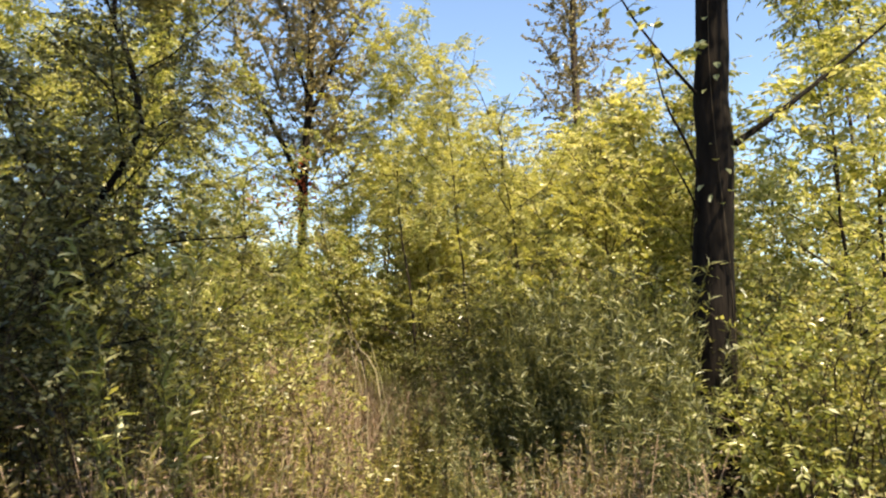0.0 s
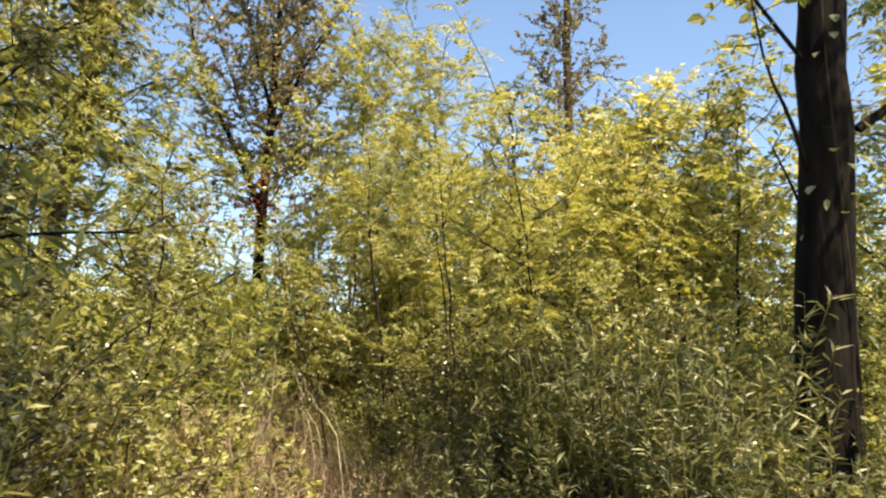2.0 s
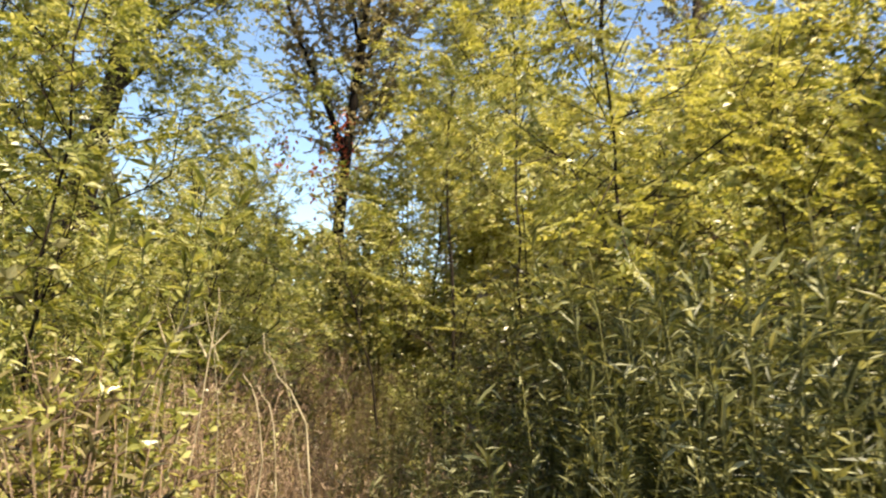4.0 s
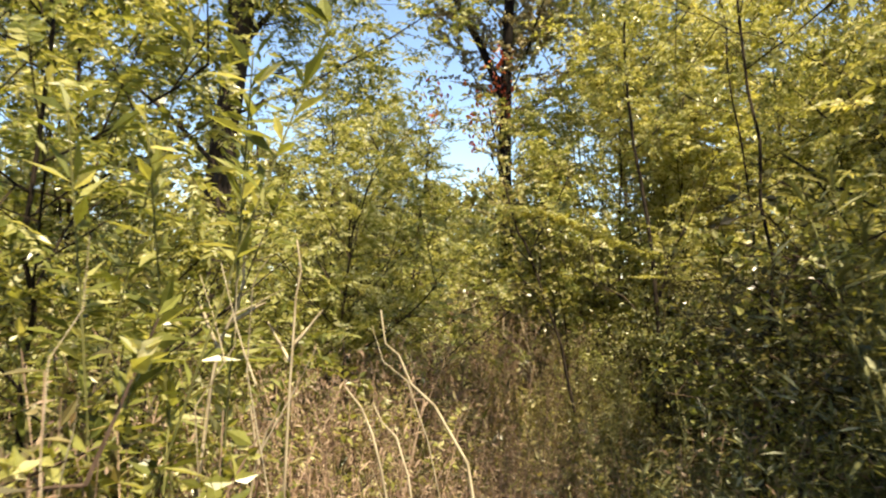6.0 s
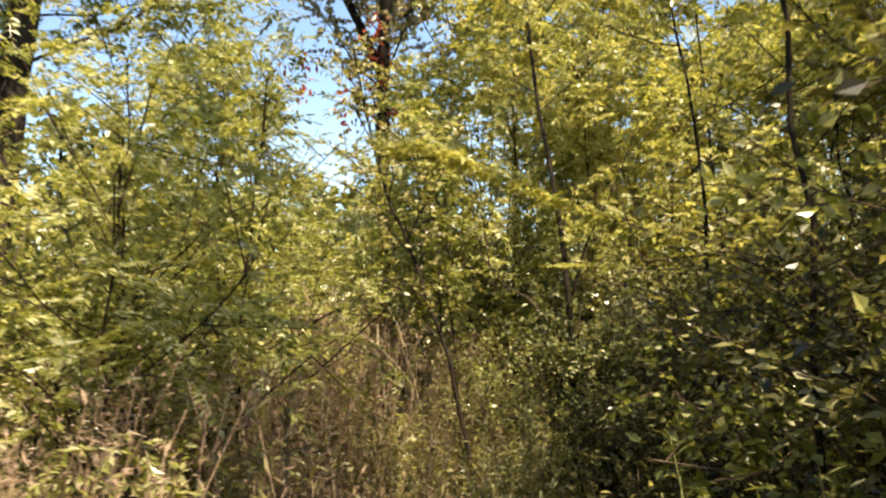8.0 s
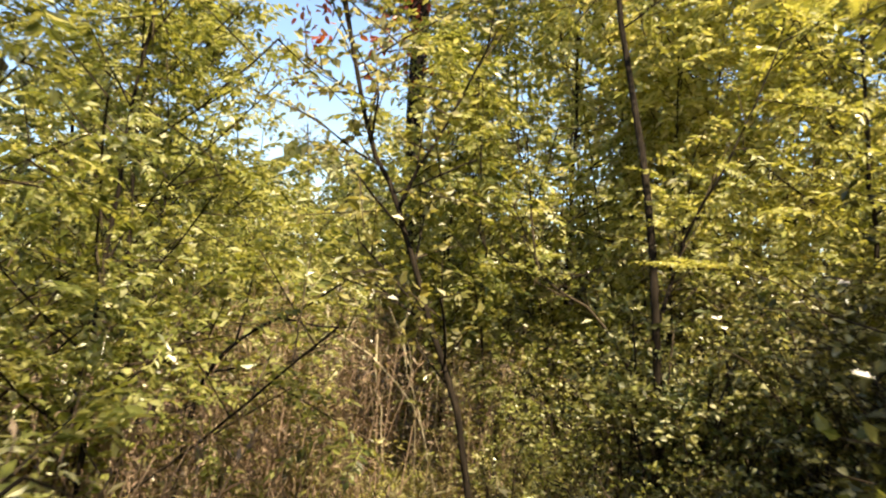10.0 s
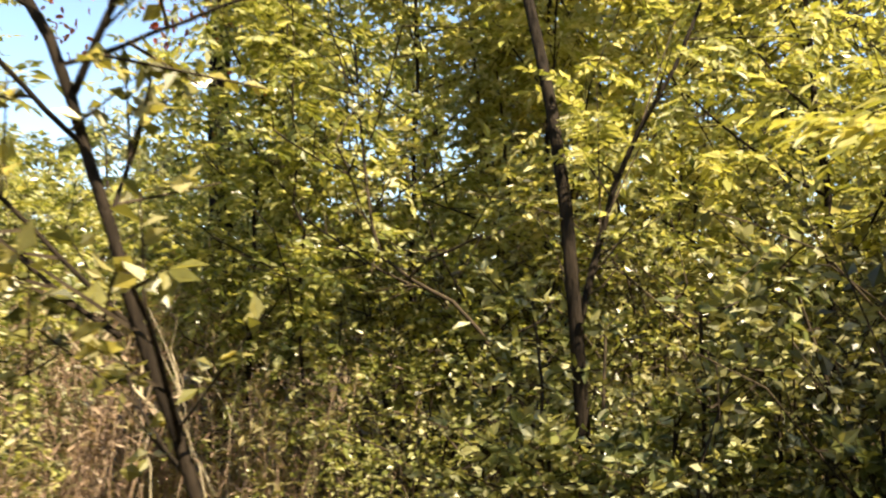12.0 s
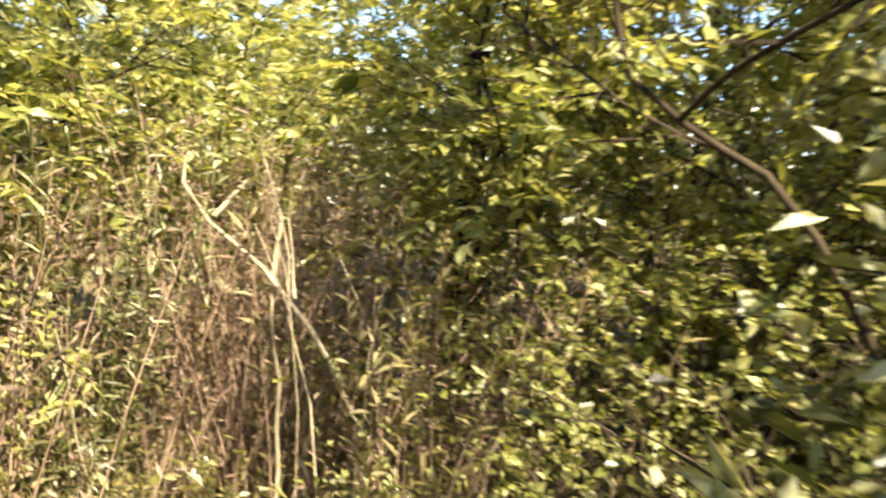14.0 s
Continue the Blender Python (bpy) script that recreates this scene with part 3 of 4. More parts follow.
tree("thin_tree", "thin crooked leaning stem with small yellowing leaves", [(-0.3, 15.0, -0.05), (-0.45, 14.95, 0.8), (-0.72, 14.88, 1.4), (-0.98, 14.86, 1.58), (-1.12, 14.9, 1.78), (-1.2, 15.0, 2.5)], 0.011, 0.005,
     8, (1.3, 2.4), 0.7, "leaf", dict(twigs=10, twig=0.3, leaves=50, size=0.034, aspect=0.6), LIME_LEAF, TWIG_BARK,
     extra=[([(-0.98, 14.86, 1.58), (-0.9, 14.7, 1.64), (-0.82, 14.45, 1.66), (-0.72, 14.3, 1.7)], 0.006)], flare=1.2, sides=7)
# the bare arching branch beside the trail
arch = thing("arching_branch", "bare dark arching branch among dry weeds", "branch", at=(-2.5, 13.3, 0.0))
aq = Quads()
aq.tube(curve_points([(0, 0, -0.02), (0.04, 0, 0.6), (0.13, 0, 1.06), (0.24, 0, 1.25), (0.41, 0, 1.38), (0.59, 0, 1.46), (0.8, 0, 1.6)], 16), np.linspace(0.014, 0.004, 16), 6)
part("branch", aq, SHADE_TONED_BARK, arch, smooth=True)
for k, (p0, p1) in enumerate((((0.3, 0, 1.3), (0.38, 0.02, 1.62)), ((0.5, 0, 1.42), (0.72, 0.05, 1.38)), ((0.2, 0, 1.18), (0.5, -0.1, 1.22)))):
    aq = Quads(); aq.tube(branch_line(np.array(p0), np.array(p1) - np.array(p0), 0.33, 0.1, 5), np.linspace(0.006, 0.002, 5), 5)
    part("side_twig", aq, SHADE_TONED_BARK, arch, smooth=True)
lq = Quads()
simple_leaves(lq, np.array([0.72, 0.03, 1.52]) + rng.normal(size=(26, 3)) * 0.07, rng.normal(size=(26, 3)) - np.array([0, 0, 0.8]), 0.06, 0.45)
part("foliage", lq, OLIVE_LEAF, arch, kind="stuff")

# single leaves of a creeper that clings to the dark trunk, sunlight painted into their colour
ivy = thing("trunk_creeper", "sparse creeper leaves, painted sunlit pale, clinging to the dark trunk", "creeper", at=(2.0, 6.5, 0.0))
iq = Quads(); iz = np.linspace(0.0, 4.6, 14)
iq.tube(np.stack([0.02 * iz + 0.08 * np.sin(iz * 1.3), -0.17 - 0.012 * np.cos(iz * 2.1) + 0.004 * iz, iz], -1), np.linspace(0.006, 0.003, 14), 5)
part("vine", iq, TWIG_BARK, ivy, smooth=True)
for n in range(26):
    iz, ia = rng.uniform(1.3, 4.3), rng.uniform(-2.5, -0.6)
    ip = np.array([[0.024 * iz + 0.175 * math.cos(ia), 0.175 * math.sin(ia), iz]])
    iq = Quads()
    iq.broad_leaves(ip, np.array([[math.cos(ia) * 0.7, math.sin(ia) * 0.7, rng.uniform(-0.9, 0.2)]]), np.array([[math.cos(ia) * 0.5, math.sin(ia) * 0.5, 0.8]]), rng.uniform(0.05, 0.1), rng.uniform(0.035, 0.06))
    part("leaf", iq, SUNLIT_LEAF, ivy)

# red creeper on the forked tree
creeper = thing("red_creeper", "red-leaved creeper climbing the forked tree", "creeper", at=(-3.3, 20.4, 0.0))
for (x, y, z), spread, k in (((0.0, 0.0, 4.9), 0.22, 70), ((0.02, 0, 4.4), 0.2, 60), ((-0.05, 0, 5.6), 0.16, 40), ((-0.2, -0.7, 4.2), 0.2, 34), ((-1.2, -0.2, 5.0), 0.16, 34), ((-1.1, -0.3, 4.6), 0.13, 26), ((-1.75, 0.2, 4.3), 0.16, 26), ((0.25, 0.1, 3.6), 0.2, 30)):
    rq = Quads()
    simple_leaves(rq, np.array([x, y, z]) + rng.normal(size=(k, 3)) * spread, rng.normal(size=(k, 3)) - np.array([0, 0, 0.7]), 0.11, 0.55)
    part("red_foliage", rq, RED_LEAF, creeper, kind="stuff")
rq = Quads(); rq.tube(curve_points([(0.13, -0.15, 0), (-0.15, 0.05, 1.6), (0.08, 0.05, 3.0), (-0.12, 0.1, 4.4), (0.1, 0.1, 5.8)], 16), np.linspace(0.02, 0.006, 16), 5)
part("vine", rq, TWIG_BARK, creeper, smooth=True)


# ---- shrubs and weeds ----
def shrub(name, label, category, stems, height, spread, leaf_kind, spec, leaf_mat, stem_mat, lean=0.35):
    ob = thing(name, label, category, "undergrowth shrubs")
    twigs, crown = Quads(), Quads()
    for n in range(stems):
        az = n * 2.4 + rng.uniform(-0.4, 0.4); h = height * rng.uniform(0.65, 1.05)
        b = np.array([math.cos(az), math.sin(az), 0]) * spread * 0.15 * rng.uniform(0.3, 1)
        e = np.array([math.cos(az), math.sin(az), 0]) * spread * rng.uniform(0.35, 1.0)
        ln = curve_points([b, b + e * 0.25 + (0, 0, h * 0.45), b + e * 0.65 + (0, 0, h * 0.85), b + e * (1 + lean) + (0, 0, h * rng.uniform(0.9, 1.05))], 8)
        ln[1:] += rng.normal(size=(7, 3)) * 0.02
        wood = Quads(); wood.tube(ln[[0, 2, 4, 6, 7]], np.linspace(0.009, 0.003, 5), 4)
        part("stem", wood, stem_mat, ob, smooth=True)
        clothe(twigs, crown, ln, 0.01, leaf_kind, spec, spec.get("first", 0.2))
    part("twig_growth", twigs, stem_mat, ob, kind="stuff")
    part("foliage", crown, leaf_mat, ob, kind="stuff")
    return ob


def weed(name, label, stems, height, leaf_mat, stem_mat, leaf=(0.075, 0.016), per=38, plume=0, spread=0.32, lean=0.12, stem=0.0042):
    """Upright stalks with narrow leaves all the way up and, where dry, a plume of seed fluff."""
    ob = thing(name, label, "weed", "tall weeds")
    stalk, leaf_q, fluff = Quads(), Quads(), Quads()
    for n in range(stems):
        az = rng.uniform(0, 6.28); h = height * rng.uniform(0.6, 1.1)
        b = np.array([math.cos(az), math.sin(az), 0]) * spread * rng.uniform(0, 1)
        tip = b + np.array([rng.uniform(-1.6, 1.6) * lean * h, rng.uniform(-1.6, 1.6) * lean * h, h])
        ln = curve_points([b, b * 0.7 + tip * 0.3 + (0, 0, 0.08 * h), b * 0.3 + tip * 0.7 + (0, 0, 0.06 * h), tip], 7)
        stalk.tube(ln[[0, 2, 4, 6]], np.linspace(stem, stem * 0.45, 4), 3)
        v = rng.uniform(0.12, 1, per) * 6; j = np.minimum(v.astype(int), 5)
        p = ln[j] + (ln[j + 1] - ln[j]) * (v - j)[:, None]
        out = unit(rng.normal(size=(per, 3)) * np.array([1, 1, 0.45]) + np.array([0, 0, 0.55]))
        sz = rng.uniform(0.6, 1.3, per)
        leaf_q.leaves(p, out, unit(np.array([0, 0, 1.0]) + 0.6 * rand_unit(per)), leaf[0] * sz, leaf[1] * sz)
        if plume:
            k = plume; v = 3.0 + 3.0 * rng.uniform(0, 1, k) ** 0.6; j = np.minimum(v.astype(int), 5)
            p = ln[j] + (ln[j + 1] - ln[j]) * (v - j)[:, None] + rng.normal(size=(k, 3)) * 0.055
            fluff.leaves(p, rand_unit(k) + np.array([0, 0, 0.3]), rand_unit(k), rng.uniform(0.015, 0.05, k), rng.uniform(0.003, 0.009, k))
    part("stalk_growth", stalk, stem_mat, ob, kind="stuff")
    part("foliage", leaf_q, leaf_mat, ob, kind="stuff")
    if plume:
        part("seed_fluff", fluff, SEED_HEAD, ob, "brown seed fluff", kind="stuff")
    return ob


SMALL = dict(twigs=9, twig=0.38, leaves=44, size=0.05, aspect=0.62, first=0.06)
KINDS = {
    "bush_a": shrub("shrub", "dense shrub with small olive leaves", "shrub", 10, 1.9, 0.9, "leaf", SMALL, OLIVE_LEAF, TWIG_BARK),
    "bush_b": shrub("shrub", "dense shrub with small yellow-green leaves", "shrub", 10, 1.6, 0.8, "leaf", SMALL, LIME_LEAF, TWIG_BARK),
    "bush_d": shrub("shrub", "shrub with small leaves, thicket shade put into their dark colour", "shrub", 12, 2.5, 1.0, "leaf", dict(SMALL, size=0.058, leaves=26), SHADE_TONED_LEAF, TWIG_BARK),
    "broad": shrub("shrub", "shrub with broad glossy green leaves", "shrub", 8, 1.7, 0.8, "leaf", dict(twigs=9, twig=0.36, leaves=34, size=0.085, aspect=0.48), GLOSSY_LEAF, TWIG_BARK),
    "sprout": shrub("locust_sprout", "low sprouts with feathery yellow-green leaves", "shrub", 5, 1.6, 0.6, "frond", dict(LOCUST_FAR, twigs=6, twig=0.35, leaves=14), LIME_LEAF, GREEN_STEM),
    "clump": shrub("locust_clump", "many-stemmed clump with feathery yellow-green leaves", "shrub", 9, 3.3, 1.1, "frond", dict(LOCUST_FAR, twigs=7, leaves=7.5, pairs=4, leaflet=(0.088, 0.04), first=0.1), LIME_LEAF, TWIG_BARK),
    "gold": shrub("locust_clump", "many-stemmed clump with feathery yellow leaves", "shrub", 9, 3.3, 1.1, "frond", dict(LOCUST_FAR, twigs=7, leaves=7.5, pairs=4, leaflet=(0.088, 0.04), first=0.1), YELLOW_LEAF, TWIG_BARK),
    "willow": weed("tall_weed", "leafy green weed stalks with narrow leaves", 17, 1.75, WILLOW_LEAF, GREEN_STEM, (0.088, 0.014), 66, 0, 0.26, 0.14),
    "green": weed("green_weed", "low green weeds with narrow leaves", 16, 1.0, OLIVE_LEAF, GREEN_STEM, (0.06, 0.02), 34),
    "bush_s": shrub("shrub", "shrub with bare brown stems below and small yellow-green leaves", "shrub", 15, 2.05, 0.85, "leaf", dict(SMALL, first=0.45, twigs=10, leaves=28, size=0.056), LIME_LEAF, DRY_TWIG),
    "fine": shrub("shrub", "fine twiggy shrub with tiny yellow-green leaves", "shrub", 10, 1.6, 0.7, "leaf", dict(twigs=10, twig=0.32, leaves=48, size=0.037, aspect=0.62, first=0.12), LIME_LEAF, TWIG_BARK),
    "yellow": shrub("shrub", "low shrub with small yellow leaves", "shrub", 9, 1.15, 0.5, "leaf", dict(twigs=11, twig=0.26, leaves=54, size=0.045, aspect=0.5, first=0.15), YELLOW_LEAF, DRY_TWIG),
    "narrow": shrub("shrub", "slim upright shrub with glossy light green leaves", "shrub", 7, 1.65, 0.16, "leaf", dict(twigs=13, twig=0.17, leaves=66, size=0.052, aspect=0.5, first=0.15), GLOSSY_LEAF, TWIG_BARK),
    "pale": shrub("shrub", "open shrub with large glossy leaves, sunlit white put into their colour", "shrub", 7, 1.75, 0.6, "leaf", dict(twigs=9, twig=0.32, leaves=30, size=0.075, aspect=0.52, first=0.6), SUNLIT_LEAF, TWIG_BARK),
    "lance": weed("tall_weed", "tall yellow-green weed stalks with lance-shaped leaves", 12, 2.3, LIME_LEAF, GREEN_STEM, (0.1, 0.027), 74, 0, 0.4, 0.13, 0.005),
    "dry": weed("dry_weed", "dry brown weeds with fluffy seed heads", 28, 1.35, DRY_LEAF, DRY_STEM, (0.055, 0.01), 15, 22, 0.42, 0.24, 0.0036),
    "mixed": weed("dry_weed", "half-dry weeds with brown stalks and yellowing leaves", 15, 1.25, HALF_DRY_LEAF, DRY_STEM, (0.06, 0.016), 34, 8, 0.34, 0.16, 0.0032),
}
HEIGHT = dict(narrow=1.65, yellow=1.15, fine=1.6, bush_s=2.05, pale=1.75, lance=2.3, clump=3.3, gold=3.3, bush_a=1.9, bush_b=1.6, bush_d=2.5, broad=1.7, sprout=1.6, willow=1.7, green=1.0, dry=1.35, mixed=1.25)
WIDTH = dict(narrow=0.3, yellow=0.65, fine=0.95, bush_s=1.1, pale=0.9, lance=0.7, clump=1.5, gold=1.5, bush_a=1.2, bush_b=1.1, bush_d=1.3, broad=1.1, sprout=1.1, willow=0.65, green=0.5, dry=0.5, mixed=0.5)
used, SAMPLE = set(), {}


def vertex_places(me):
    a = np.empty(3 * len(me.vertices), np.float32)
    me.vertices.foreach_get("co", a)
    return a.reshape(-1, 3)


def plant(kind, x, y, s=1.0, turn=None):
    ob = KINDS[kind]
    if 13.2 < y < 15.8 and abs(x + 0.75 + (y - 12.5) * 0.485) < 0.5 and kind not in ("pale", "clump", "gold"):
        s = min(s, 0.55 / HEIGHT[kind])          # low growth round the dead stalk
    s *= dict(clump=0.78, gold=1.25, bush_a=0.9, bush_d=0.85, green=0.85, dry=0.9, mixed=0.9, fine=0.9).get(kind, 1.0)
    turn = rng.uniform(0, 360) if turn is None else turn
    if kind not in SAMPLE:
        SAMPLE[kind] = np.concatenate([vertex_places(c.data)[::9] for c in ob.children])
    for k in range(7):
        c, z = math.cos(radians(turn)), math.sin(radians(turn))
        p = SAMPLE[kind] @ np.array([[c, z, 0], [-z, c, 0], [0, 0, 1.0]]) * s * 1.06
        if not blocked(p, np.array([x, y, 0.0]), 0.36).any():
            break
        turn += 77
        if k > 2:
            s *= 0.85
    m = pose(x, y, float(ground_height(x, y)) - 0.02, rng.uniform(-5, 5), rng.uniform(-5, 5), turn) @ Matrix.Diagonal((s * rng.uniform(0.9, 1.1), s * rng.uniform(0.9, 1.1), s, 1))
    if kind in used:
        copy_thing(ob, m @ Matrix.Diagonal((1 / ob.scale.x, 1 / ob.scale.y, 1 / ob.scale.z, 1)))
    else:
        used.add(kind)
        ob.matrix_basis = m


def scatter(n, xr, yr, kinds, smin, smax, clear=0.25):
    """Plants spread over a stretch of ground, lower where they stand by the trail."""
    done = tries = 0
    names = list(kinds); w = np.array([kinds[k] for k in names], float); w /= w.sum()
    while done < n and tries < n * 12:
        tries += 1
        x, y = rng.uniform(*xr), rng.uniform(*yr)
        k = names[rng.choice(len(names), p=w)]
        s = rng.uniform(smin, smax); d = off_trail(x, y) - WIDTH[k] * s
        if d < clear:
            s = min(s, 1.15 / HEIGHT[k])
            if off_trail(x, y) < 0.25:
                s = min(s, 0.95 / HEIGHT[k])
            if k in ("clump", "gold", "bush_d", "bush_a", "broad", "sprout", "bush_s", "pale", "lance"):
                continue
        plant(k, x, y, s)
        done += 1


# in the trail and close by: waist-high weeds
scatter(26, (-1.6, 1.3), (2.6, 9.0), dict(mixed=4, green=3, dry=2), 0.7, 1.0)
scatter(8, (0.4, 1.6), (5.6, 9.0), dict(willow=1), 0.7, 0.95)
scatter(26, (-2.2, 0.4), (9.0, 16.0), dict(mixed=4, green=3, dry=2), 0.7, 1.0)
